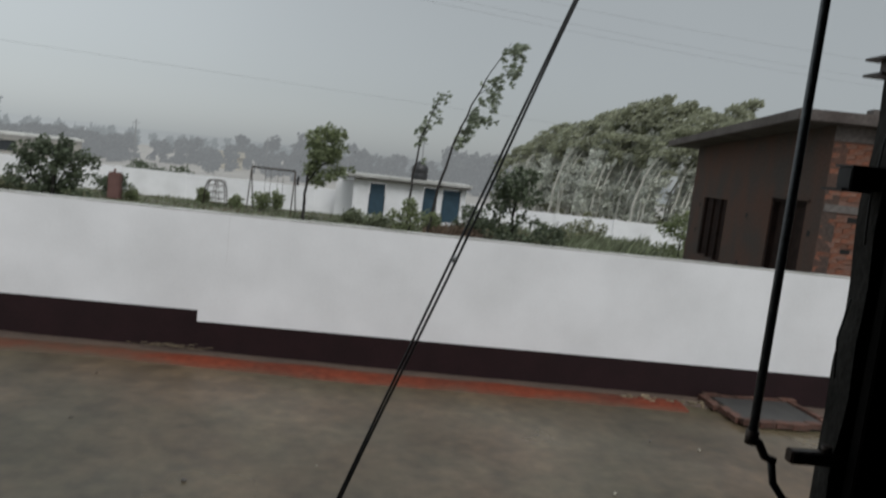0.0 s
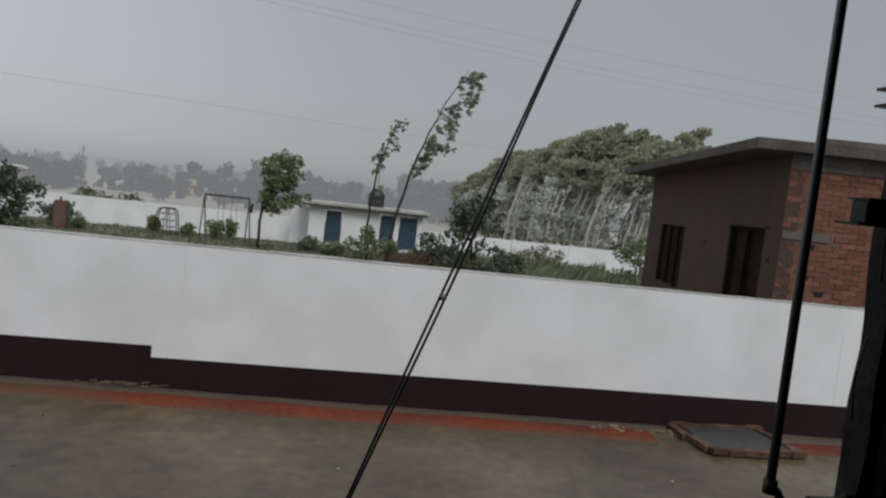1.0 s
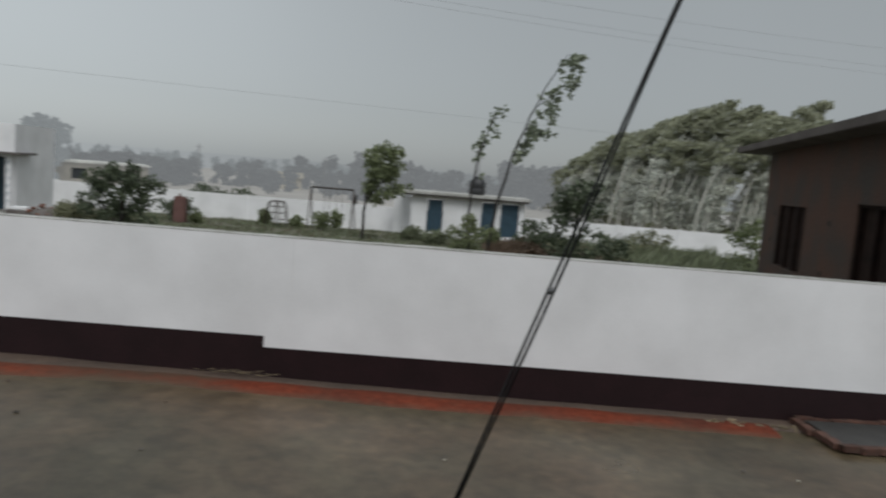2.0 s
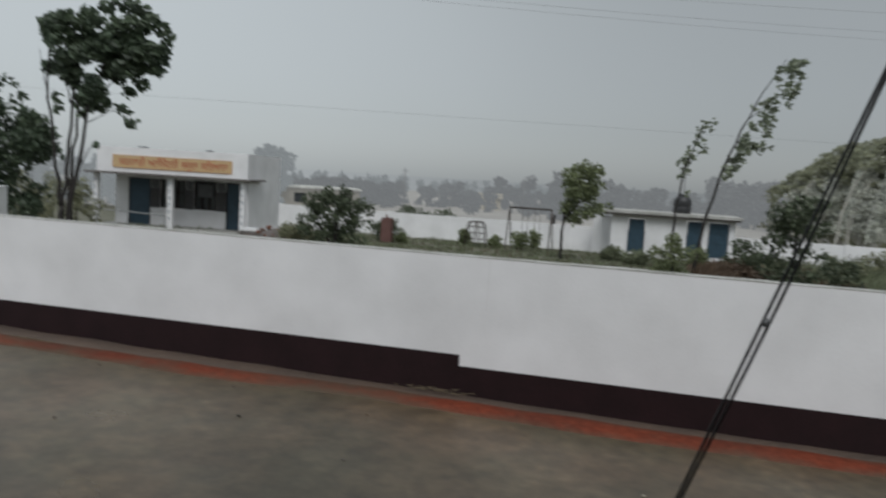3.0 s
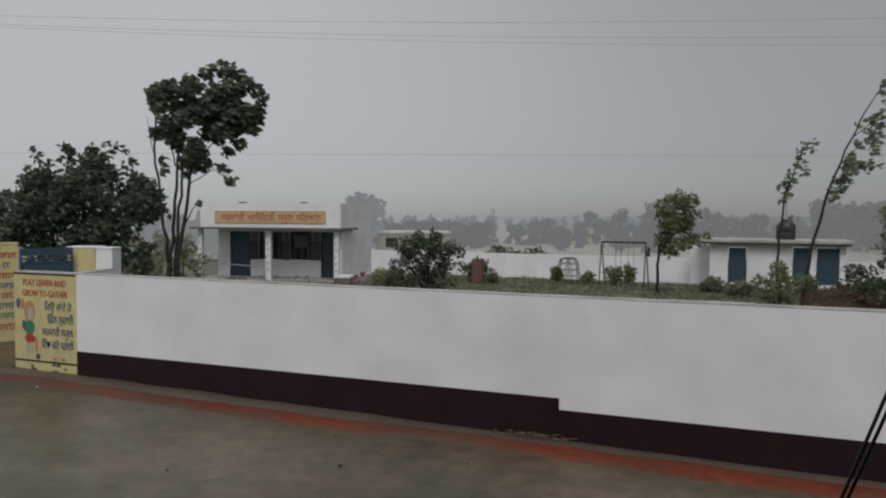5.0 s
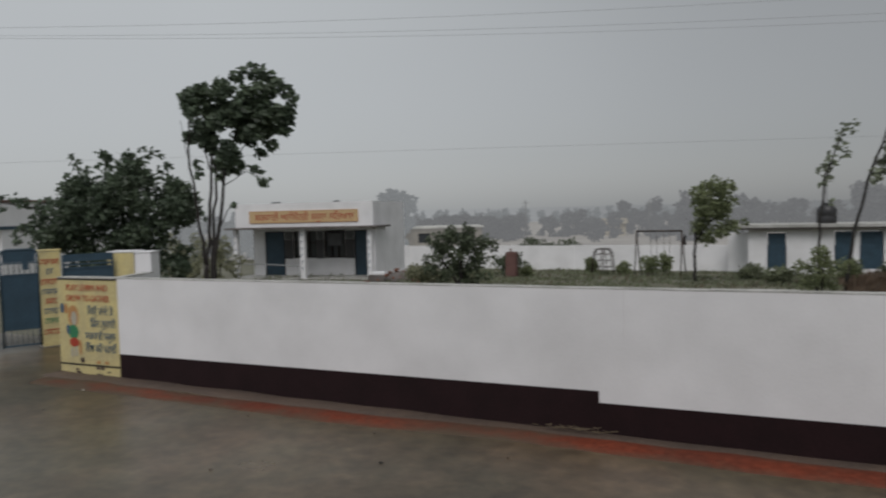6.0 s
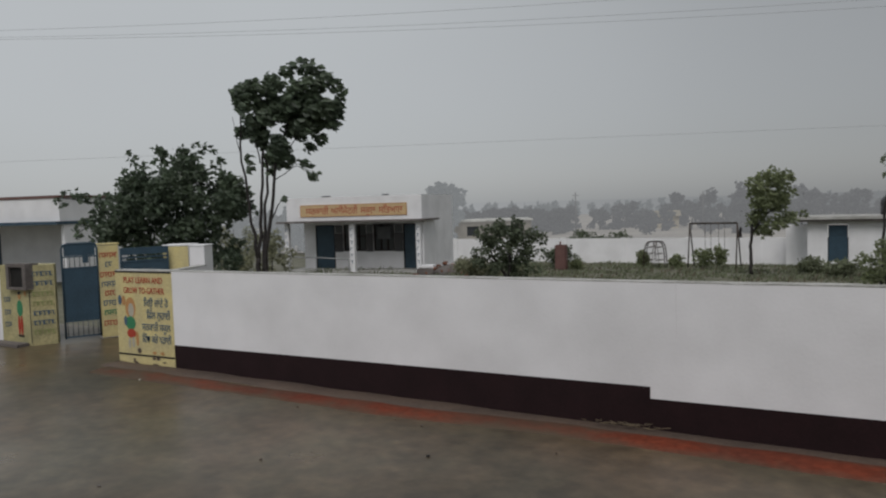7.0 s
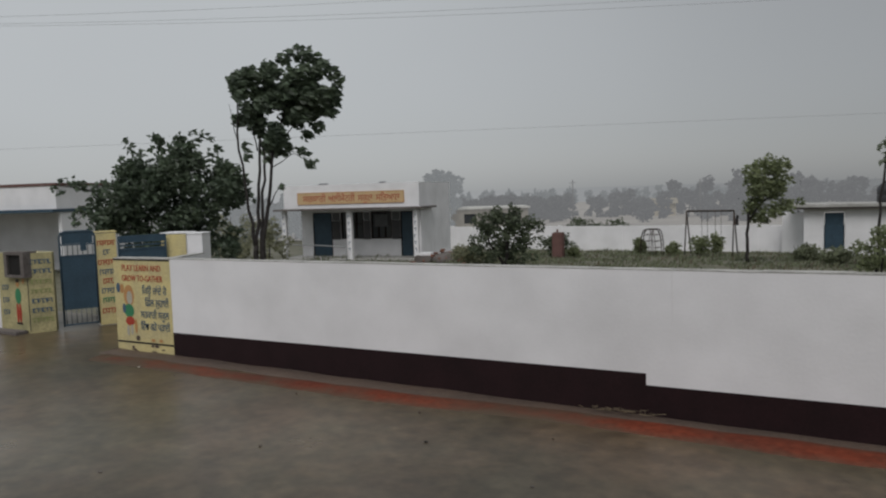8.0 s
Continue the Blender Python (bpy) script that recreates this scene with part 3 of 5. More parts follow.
for z in (0.95, 0.68, 0.42):
    bm = boxed(0.1, 0.32, -0.008, -0.004, z + 0.04, z + 0.055)
    for j in range(3):
        box(bm, 0.1 + j * 0.08, 0.116 + j * 0.08, -0.008, -0.004, z - 0.05, z + 0.04)
        box(bm, 0.116 + j * 0.08, 0.16 + j * 0.08, -0.008, -0.004, z - 0.05 + 0.02 * j, z - 0.034 + 0.02 * j)
    part("lettering_bar", bm, M_BLUEINK, pier)
for k, (x, z, rx, rz, mm) in enumerate(((0.62, 1.04, 0.05, 0.075, M_SKIN), (0.62, 1.1, 0.055, 0.035, M_BLACK), (0.62, 0.78, 0.1, 0.17, M_GREEN), (0.575, 0.42, 0.04, 0.21, M_RED), (0.665, 0.42, 0.04, 0.21, M_RED), (0.57, 0.2, 0.05, 0.025, M_BLACK), (0.67, 0.2, 0.05, 0.025, M_BLACK), (0.82, 1.1, 0.035, 0.06, M_SKIN))):
    part("painted_shape", disc(x, z, rx, rz, -0.006 - 0.0005 * k), mm, pier)
part("corner_line", boxed(0.955, 0.975, -0.007, -0.001, 0.05, 1.15), M_BLACK, pier)
tagged(link("ledge", boxed(-20.0, -14.95, 9.42, 9.69, 0.2, zr + 0.07, 0.012), M_SLAB), "low cement ledge at the foot of the gate pier", "ledge", kind="structure")
wl2 = tagged(link("wall_front", boxed(-24, -15.87, 9.72, 9.92, -0.3, 1.92), M_WALL), "whitewashed front wall left of the gate pier", "wall", kind="structure")
part("notice_board", boxed(-16.35, -16.0, 9.708, 9.72, 1.15, 1.75), M_CREAM, wl2, "pale lettered notice")
for z in (1.25, 1.4, 1.55, 1.66):
    part("lettering_bar", boxed(-16.3, -16.05, 9.702, 9.708, z, z + 0.05), M_BLUEINK, wl2)
crate = thing("drum", pose(-16.2, 9.35, zr), "small dark drum standing at the wall foot", "drum")
part("drum_body", tubed([(0, 0, 0), (0, 0, 0.03), (0, 0, 0.42), (0, 0, 0.45)], [0.17, 0.19, 0.19, 0.17], 14), M_IRON, crate)
part("rim", tubed([(0, 0, 0.43), (0, 0, 0.465)], [0.195, 0.195], 14), M_IRON, crate)


def steel_gate(m, w, h, label, bars, solid_top):
    g = thing("steel_gate", m, label, "gate")
    fr = bmesh.new()
    tube(fr, [(0, 0, 0.05), (0, 0, h - 0.12), (0.03, 0, h - 0.03), (0.12, 0, h), (w - 0.12, 0, h), (w - 0.03, 0, h - 0.03), (w, 0, h - 0.12), (w, 0, 0.05)], 0.022, 6)
    part("gate_frame", fr, M_BLUE, g)
    part("sheet", boxed(0.02, w - 0.02, -0.006, 0.006, 0.42, solid_top), M_BLUE, g, "blue sheet-metal panel")
    for z in (0.08, 0.42, solid_top, h - 0.28):
        part("rail", boxed(0.0, w, -0.015, 0.015, z - 0.015, z + 0.015), M_BLUE, g)
    part("top_plate", boxed(0.04, w - 0.04, -0.007, 0.007, h - 0.26, h - 0.02), M_BLUE, g)
    part("top_plate", boxed(w * 0.58, w * 0.75, -0.02, -0.008, solid_top + 0.1, h - 0.1), M_BLUE, g)
    for i in range(bars):
        x = w * (i + 0.5) / bars
        part("bar", tubed([(x, 0, solid_top), (x, 0, h - 0.28)], 0.009, 6), M_PIPE, g)
        part("bar", tubed([(x, 0, 0.08), (x, 0, 0.42)], 0.009, 6), M_PIPE, g)
    return g


steel_gate(pose(-14.55, 10.24, zr + 0.02, 0, 0, 59), 0.68, 2.07, "blue sheet-steel wicket gate with bars at top and bottom", 7, 1.55)
mg = thing("main_gate", pose(-13.98, 11.25, zr - 0.08, 0, 0, 64), "blue steel main school gate standing between pillars", "gate")
part("gate_frame", tubed([(0, 0, 0.05), (0, 0, 2.0), (1.0, 0, 2.0), (1.0, 0, 0.05)], 0.025, 6), M_BLUE, mg)
part("sheet", boxed(0.02, 0.98, -0.006, 0.006, 0.2, 1.72), M_BLUE, mg)
for z in (1.72, 1.80, 1.88):
    part("rail", boxed(0.0, 1.0, -0.02, 0.02, z - 0.018, z + 0.018), M_BLUE, mg)
part("top_plate", boxed(0.0, 1.0, -0.03, -0.02, 1.86, 2.02), M_BLUE, mg, "blue top plate")

# ---- main school block ----
S = thing("school_building", pose(-28.2, 33.13, -0.5, 0, 0, 9.97), "small white school block with a pillared veranda and orange name board", "building")
part("plinth", boxed(0.3, 9.2, -0.2, 5.6, -0.4, 0.06), M_COPING, S)
part("veranda_slab", boxed(0.2, 9.15, -0.45, 2.0, 2.80, 2.90, 0.01), M_SLAB, S, "grey concrete veranda roof slab")
part("parapet", boxed(0.66, 8.82, 0.0, 0.2, 2.90, 4.22, 0.01), M_WALL, S)
part("parapet_side", boxed(8.62, 8.82, 0.2, 5.6, 2.90, 4.22), M_WALL, S)
part("parapet_side", boxed(0.66, 0.86, 0.2, 5.6, 2.90, 4.22), M_WALL, S)
part("roof", boxed(0.86, 8.62, 2.4, 5.6, 2.9, 3.1), M_SLAB, S)
back = part("wall", wall_bm(8.16, 2.80, 0.23, [(0.75, 2.0, 0.06, 2.62), (2.55, 4.0, 1.05, 2.62), (4.45, 5.75, 1.05, 2.66), (6.3, 7.2, 0.06, 2.62)]), M_WALL, S)
back.location = (0.66, 2.0, 0)
part("side_wall", boxed(8.62, 8.82, 2.23, 5.6, 0, 2.9), M_WALL, S)
part("side_wall", boxed(0.66, 0.86, 2.23, 5.6, 0, 2.9), M_WALL, S)
part("side_panel", boxed(8.62, 8.82, 0.2, 2.0, 0, 2.80), M_WALL, S)
part("back_wall", boxed(0.86, 8.62, 5.4, 5.6, 0, 2.9), M_WALL, S)
for x0, x1 in ((1.41, 2.66), (6.96, 7.86)):
    d = part("door", boxed(x0 + 0.05, x1 - 0.05, 2.05, 2.1, 0.06, 2.57), M_BLUE, S, "blue panelled door")
    for z in (0.3, 1.1, 1.9):
        part("panel", boxed(x0 + 0.14, x1 - 0.14, 2.035, 2.05, z, z + 0.6, 0.004), M_BLUE, d)
    part("frame", boxed(x0, x0 + 0.05, 2.0, 2.12, 0.06, 2.62), M_WOOD, d)
    part("frame", boxed(x1 - 0.05, x1, 2.0, 2.12, 0.06, 2.62), M_WOOD, d)
    part("frame", boxed(x0 + 0.05, x1 - 0.05, 2.0, 2.12, 2.57, 2.62), M_WOOD, d)
for x0, x1 in ((3.21, 4.66), (5.11, 6.41)):
    w = part("window", boxed(x0 + 0.06, x1 - 0.06, 2.14, 2.15, 1.05, 2.6), M_GLASS, S, "dark glazed window")
    for k in range(4):
        x = x0 + (x1 - x0 - 0.07) * k / 3
        part("frame", boxed(x, x + 0.07, 2.06, 2.14, 1.05, 2.62), M_WOOD, w)
    for z in (1.05, 1.9, 2.55):
        part("frame", boxed(x0 + 0.07, x1 - 0.07, 2.07, 2.13, z, z + 0.06), M_WOOD, w)
for x0, x1 in ((2.67, 3.20), (4.67, 5.10), (6.42, 6.95)):
    part("painted_dado", boxed(x0, x1, 1.985, 2.0, 1.02, 2.12), M_SLATE, S, "dark slate painted board")
    part("notice", boxed(x0 + 0.02, x1 - 0.02, 1.985, 2.0, 2.13, 2.6), M_GREYBOARD, S, "pale grey notice panel")
# grey panel added for the paler pane of the second window
part("pale_pane", boxed(5.35, 6.15, 2.04, 2.058, 1.75, 2.45), M_GREYBOARD, S, "flat grey panel for the paler window pane")
for x0, w in ((0.55, 0.24), (4.56, 0.30), (8.47, 0.26)):
    c = part("pillar", boxed(x0, x0 + w, -0.1, 0.16, 0.0, 2.80, 0.012), M_WALL, S, "white pillar with dark painted lettering")
    for k in range(6):
        z = 2.45 - k * 0.36
        bm = boxed(x0 + 0.05, x0 + w - 0.06 - 0.03 * (k % 2), -0.108, -0.102, z, z + 0.03)
        box(bm, x0 + 0.05 + 0.04 * (k % 3), x0 + 0.08 + 0.04 * (k % 3), -0.108, -0.102, z - 0.14, z)
        part("lettering_bar", bm, M_BLUEINK, c)
for x0, x1 in ((0.9, 2.0), (2.0, 4.6)):
    part("handrail", tubed([(x0, -0.35, 0.95 - 0.02 * x0), (x1, -0.35, 0.95 - 0.04 * x1)], 0.032, 6), M_WIRE, S, "grey pipe handrail")
for x0 in (0.9, 2.6, 4.6):
    part("rail_post", tubed([(x0, -0.35, -0.3), (x0, -0.35, 0.93 - 0.03 * x0)], 0.032, 6), M_WIRE, S)
board = part("name_board", boxed(1.56, 7.98, -0.04, -0.004, 3.14, 3.80), M_SIGN, S, "orange-yellow name board with red lettering")
for a in ((1.56, 7.98, 3.14, 3.18), (1.56, 7.98, 3.76, 3.80), (1.56, 1.6, 3.18, 3.76), (7.94, 7.98, 3.18, 3.76)):
    part("border", boxed(a[0], a[1], -0.05, -0.04, a[2], a[3]), M_SKIN, board)
for word, x, wd in (("ਸਰਕਾਰੀ", 2.62, 1.42), ("ਅਲੀਮੈਂਟਰੀ", 4.28, 1.62), ("ਸਕੂਲ", 5.72, 0.9), ("ਸਿਤਆਲ", 7.05, 1.4)):
    letters("lettering", word, pose(x, -0.048, 3.43), 0.52, M_RED, board, wd)
for x, w in ((2.6, 0.5), (6.3, 0.35)):
    part("roof_debris", boxed(x, x + w, 0.5, 0.9, 4.1, 4.30, 0.05), M_GREYBOARD, S)

# ---- left school block ----
L = thing("school_wing", pose(-33.6, 23.5, 0.0, 0, 0, 190), "white school wing with a red-topped parapet and blue veranda edge", "building")
part("parapet", boxed(0.0, 12.0, -0.25, 0.0, 2.86, 4.0), M_WALL, L)
part("red_band", boxed(-0.04, 12.0, -0.29, 0.04, 4.0, 4.14), M_REDTRIM, L, "red parapet band")
part("veranda_slab", boxed(-0.06, 12.0, -2.3, 0.3, 2.70, 2.86), M_BLUE, L, "blue-edged veranda slab")
part("side_wall", boxed(-0.0, 0.2, -7.5, -0.25, -0.6, 4.0), M_WALL, L)
part("side_band", boxed(-0.05, 0.2, -7.5, -0.29, 4.0, 4.14), M_REDTRIM, L)
part("back_wall", boxed(0.2, 12.0, -3.4, -3.2, -0.6, 2.86), M_WALL, L)
part("inner_slab", boxed(0.2, 12.0, -3.2, -2.3, 2.70, 2.86), M_SLAB, L)
part("door", boxed(7.5, 8.7, -3.2, -3.14, -0.5, 2.2), M_BLUE, L)
lw = part("side_window", boxed(-0.02, 0.0, -3.6, -2.6, 1.4, 2.3), M_GLASS, L, "dark side window under a small hood")
part("hood", boxed(-0.3, 0.0, -3.8, -2.4, 2.35, 2.42), M_WALL, lw)

# ---- far boundary wall and toilet block ----
fw = tagged(link("wall_far", boxed(-30, 32, 46.0, 46.2, -1.2, 0.68), M_WALL), "long low whitewashed rear boundary wall", "wall", kind="structure")
for i in range(3, 19):
    x = -39 + i * 3.9
    part("pier", boxed(x, x + 0.3, 45.93, 46.0, -1.2, 0.74), M_WALL, fw)
T = thing("toilet_block", pose(-1.2, 43.5, -0.5), "low white toilet block with blue doors and flat roof", "building")
tw = part("wall", wall_bm(6.7, 2.15, 0.2, [(0.94, 1.9, 0.06, 2.0), (4.15, 5.0, 0.06, 2.06), (5.3, 6.4, 0.06, 2.05)]), M_WALL, T)
part("plinth", boxed(0.0, 6.7, 0.0, 2.45, -0.6, 0.0), M_WALL, T)
part("roof_slab", boxed(-0.6, 7.0, -0.5, 3.2, 2.26, 2.42, 0.01), M_COPING, T)
# darker set-back band added for the shadow line below the slab
part("shadow_band", boxed(-0.5, 6.9, -0.42, 3.1, 2.15, 2.259), M_SLAB, T, "grey band standing in for the shadow line under the roof edge")
part("side_wall", boxed(0.0, 0.2, 0.2, 2.45, 0.0, 2.15), M_WALL, T)
part("side_wall", boxed(6.5, 6.7, 0.2, 2.45, 0.0, 2.15), M_WALL, T)
part("screen_wall", boxed(-1.1, -0.02, 1.4, 1.6, -0.6, 1.95), M_WALL, T)
for x0, x1, h in ((0.94, 1.9, 2.0), (4.15, 5.0, 2.06), (5.3, 6.4, 2.05)):
    d = part("door", boxed(x0 + 0.04, x1 - 0.04, 0.06, 0.1, 0.08, h - 0.04), M_BLUE, T, "blue sheet-metal door")
    for z in (0.25, 0.85, 1.45):
        part("panel", boxed(x0 + 0.12, x1 - 0.12, 0.045, 0.06, z, z + 0.45, 0.004), M_BLUE, d)
tank = thing("water_tank", pose(2.66, 44.6, 1.92), "black plastic water tank on the toilet roof", "tank")
part("tank_body", tubed([(0, 0, 0), (0, 0, 0.08), (0, 0, 0.35), (0, 0, 0.4), (0, 0, 0.45), (0, 0, 0.75), (0, 0, 0.95), (0, 0, 1.02)], [0.46, 0.5, 0.5, 0.47, 0.5, 0.5, 0.34, 0.2], 18), M_TANK, tank)
part("lid", tubed([(0, 0, 1.02), (0, 0, 1.1)], [0.2, 0.18], 12), M_TANK, tank)

# ---- play equipment ----
sw = thing("swing_frame", pose(0, 0, -0.73), "grey steel swing frame standing in weeds", "swing")
part("beam", tubed([(-7.0, 42.5, 2.40), (-4.55, 42.5, 2.40)], 0.055, 8), M_IRON, sw)
for x in (-7.0, -4.55):
    for dy in (-0.75, 0.75):
        part("leg", tubed([(x + 0.1 * (dy > 0), 42.5 + dy, 0), (x, 42.5, 2.40)], 0.04, 6), M_IRON, sw)
for x in (-6.2, -5.9, -5.5, -5.2):
    part("chain", tubed([(x, 42.5, 2.38), (x, 42.5, 0.75)], 0.012, 5), M_IRON, sw)
for x in (-6.25, -5.55):
    part("swing_seat", boxed(x, x + 0.4, 42.38, 42.62, 0.71, 0.75, 0.008), M_WOOD, sw)
ar = thing("climbing_arch", pose(-8.58, 41, -0.68), "grey steel arched climbing ladder", "climbing frame")
for y in (-0.3, 0.3):
    for s_ in (-1, 1):
        pts = [(s_ * (0.56 - 0.3 * (k / 8) ** 2.2), y, 1.45 * math.sin(math.pi / 2 * (k / 8) ** 0.9)) for k in range(9)]
        part("rail", tubed(pts, 0.03, 6), M_IRON, ar)
for k in range(2, 9):
    for s_ in (-1, 1):
        p = (s_ * (0.56 - 0.3 * (k / 8) ** 2.2), 1.45 * math.sin(math.pi / 2 * (k / 8) ** 0.9))
        part("rung", tubed([(p[0], -0.3, p[1]), (p[0], 0.3, p[1])], 0.02, 6), M_IRON, ar)
for y in (-0.3, 0.3):
    for z in (0.45, 0.8, 1.15):
        part("cross_bar", tubed([(-0.5 + 0.12 * z, y, z), (-0.1, y, z)], 0.018, 5), M_IRON, ar)
        part("cross_bar", tubed([(0.5 - 0.12 * z, y, z), (0.1, y, z)], 0.018, 5), M_IRON, ar)
    part("top_bar", tubed([(-0.26, y, 1.45), (0.26, y, 1.45)], 0.03, 6), M_IRON, ar)
    for s_ in (-1, 1):
        part("stay", tubed([(s_ * 0.12, y, 0), (s_ * 0.1, y, 0.7), (0.0, y, 1.45)], 0.02, 5), M_IRON, ar)
hp = thing("pump_housing", pose(-13.0, 38.3, -0.58), "dull red painted pump housing with a pipe", "pump")
part("housing", boxed(-0.3, 0.3, -0.25, 0.2, 0, 1.35, 0.05), M_REDTRIM, hp)
part("pipe", tubed([(-0.05, 0, 1.33), (-0.05, 0, 1.52)], 0.05, 8), M_REDTRIM, hp)

# ---- unfinished brick house behind the wall ----
H = thing("brick_house", pose(6.39, 10.71, -0.5, 0, 0, 77.64), "unfinished single-storey brick house with a jutting concrete roof slab", "house")
# local x runs back along the plastered face, local +y points out to the lane's left side, local -y into the house
FACE = -0.65
part("roof_slab", boxed(0.0, 11.4, -7.0, 0.0, 4.87, 5.05, 0.012), M_ROOFSLAB, H, "thick raw concrete roof slab")
part("roof_kerb", boxed(0.3, 0.55, -6.9, -1.2, 5.05, 5.17), M_SLAB, H)
hw = part("plaster_wall", wall_bm(9.8, 4.87, 0.23, [(0.7, 2.55, 1.4, 3.63), (5.8, 8.2, 1.95, 3.47)]), M_PLASTER, H, "rough brown cement-plastered wall")
hw.matrix_basis = Matrix(((1, 0, 0, 0.2), (0, -1, 0, FACE), (0, 0, 1, 0), (0, 0, 0, 1)))
part("back_wall", boxed(9.77, 10.0, -7.0, FACE - 0.23, 0, 4.87), M_PLASTER, H)
# near-black inner wall paints the dimness behind door and window
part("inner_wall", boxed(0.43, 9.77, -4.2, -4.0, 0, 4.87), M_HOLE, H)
dfr = part("door", boxed(0.98, 1.82, FACE - 0.16, FACE - 0.12, 1.4, 3.57), M_WOOD, H, "dark double door with a centre post")
part("leaf", boxed(1.9, 2.68, FACE - 0.16, FACE - 0.12, 1.4, 3.57), M_WOOD, dfr)
for a in ((0.9, 0.98), (1.82, 1.9), (2.67, 2.75)):
    part("frame", boxed(a[0], a[1], FACE - 0.18, FACE - 0.02, 1.4, 3.63), M_WOOD, dfr)
part("frame", boxed(0.98, 2.67, FACE - 0.17, FACE - 0.03, 3.57, 3.63), M_WOOD, dfr)
part("lintel_lip", boxed(0.75, 2.9, FACE, FACE + 0.04, 3.63, 3.66), M_PLASTER, dfr)
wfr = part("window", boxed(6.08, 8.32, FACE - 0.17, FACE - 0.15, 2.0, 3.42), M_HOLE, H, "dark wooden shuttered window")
for x in (6.0, 6.72, 7.5, 8.3):
    part("frame", boxed(x, x + 0.09, FACE - 0.14, FACE - 0.03, 1.95, 3.47), M_WOOD, wfr)
for x0, x1 in ((6.09, 6.72), (6.81, 7.5), (7.59, 8.3)):
    part("shutter", boxed(x0, x1, FACE - 0.12, FACE - 0.09, 1.97, 3.45), M_WOOD, wfr)
# thin proud plates painted as the shade of putlog holes
for x, z in ((8.75, 3.2), (4.2, 3.15), (4.4, 2.1), (0.55, 3.05), (8.9, 2.5)):
    part("putlog_hole", boxed(x, x + 0.14, FACE, FACE + 0.004, z, z + 0.1), M_HOLE, H)
# gable side toward the lane: real bricks on a mortar core
core = part("brick_wall", boxed(0.215, 0.43, -7.0, FACE - 0.235, 0, 4.87), M_MORTAR, H, "exposed red brick side wall")
part("bond_beam", boxed(0.19, 0.213, -7.0, FACE, 4.62, 4.868), M_ROOFSLAB, H, "grey concrete bond beam")
part("lintel_band", boxed(0.19, 0.213, FACE - 0.75, FACE - 0.02, 3.50, 3.62), M_SLAB, H)


def brick_mesh(l, h, d, material=M_BRICK):
    bm = boxed(-d / 2, d / 2, -l / 2, l / 2, -h / 2, h / 2)
    for v in bm.verts:
        v.co += Vector((random.uniform(-1, 1), random.uniform(-1, 1), random.uniform(-1, 1))) * 0.006
    me = bpy.data.meshes.new("brick")
    bm.to_mesh(me)
    bm.free()
    me.materials.append(material)
    return me


BR = [brick_mesh(0.228, 0.075, 0.05) for _ in range(4)]
HB = [brick_mesh(0.111, 0.075, 0.05) for _ in range(3)]
HOLES = ((0.48, 3.40), (0.45, 2.88), (0.72, 2.66), (1.3, 3.9))
# dark plates behind left-out bricks paint the shade of the gaps
for hy, hz in HOLES:
    part("putlog_hole", boxed(0.206, 0.2145, FACE - hy - 0.07, FACE - hy + 0.07, hz - 0.045, hz + 0.045), M_HOLE, core)
count = 0
for row in range(34):
    z = 1.82 + row * 0.083
    if z > 4.60:
        continue
    y, k = FACE - 0.01, 0
    header = row % 2
    while y > FACE - 1.95 and count < 300:
        l = 0.115 if (header and k == 0) else 0.233
        if 3.46 < z < 3.66 and y > FACE - 0.75:
            y -= l + 0.004
            k += 1
            continue
        if not any(abs(y - l / 2 - FACE + hy) < 0.13 and abs(z - hz) < 0.045 for hy, hz in HOLES):
            o = new("brick", random.choice(HB if l < 0.2 else BR))
            o.parent = core
            o.matrix_basis = pose(0.228 + random.uniform(-0.008, 0.006), y - l / 2, z + random.uniform(-0.004, 0.004), random.uniform(-1.2, 1.2))
            count += 1
        y -= l + 0.004
        k += 1
bm = bmesh.new()
for row in range(58):
    z = 0.05 + row * 0.083
    if 3.46 < z < 3.66 or z > 4.60:
        continue
    y0 = FACE - 2.08 if z > 1.8 else FACE - 0.02
    while y0 > -6.9:
        box(bm, 0.195 + random.uniform(-0.006, 0.006), 0.22, y0 - 0.225, y0, z - 0.035, z + 0.035)
        y0 -= 0.238
rest = part("brick_courses", bm, M_BRICK, core)
rest["kind"] = "stuff"

# thin smears of cement left on the bricks
for k in range(9):
    cy, cz, w_, h_ = FACE - random.uniform(0.05, 1.9), random.choice((random.uniform(2.0, 3.3), random.uniform(3.7, 4.5))), random.uniform(0.05, 0.13), random.uniform(0.03, 0.07)
    bm = bmesh.new()
    ring = [(cy + w_ * random.uniform(0.5, 1.0) * math.cos(a * 0.628), cz + h_ * random.uniform(0.5, 1.0) * math.sin(a * 0.628)) for a in range(10)]
    front, back = [bm.verts.new((0.196, y, z)) for y, z in ring], [bm.verts.new((0.212, cy + (y - cy) * 1.15, cz + (z - cz) * 1.15)) for y, z in ring]
    bm.faces.new(front)
    for a in range(10):
        bm.faces.new((front[a], back[a], back[(a + 1) % 10], front[(a + 1) % 10]))
    bmesh.ops.recalc_face_normals(bm, faces=bm.faces)
    part("cement_smear", bm, M_MORTAR, core)

# ---- brick-edged pad by the wall ----
PZ = road_z(5.5)
pad = thing("cement_pad", pose(4.92, 8.32, PZ, 0, 0, 2), "small dark cement pad edged with red bricks", "pad")
part("slab", boxed(0.1, 1.25, 0.1, 1.02, -0.05, 0.075, 0.01), M_PADSLAB, pad)
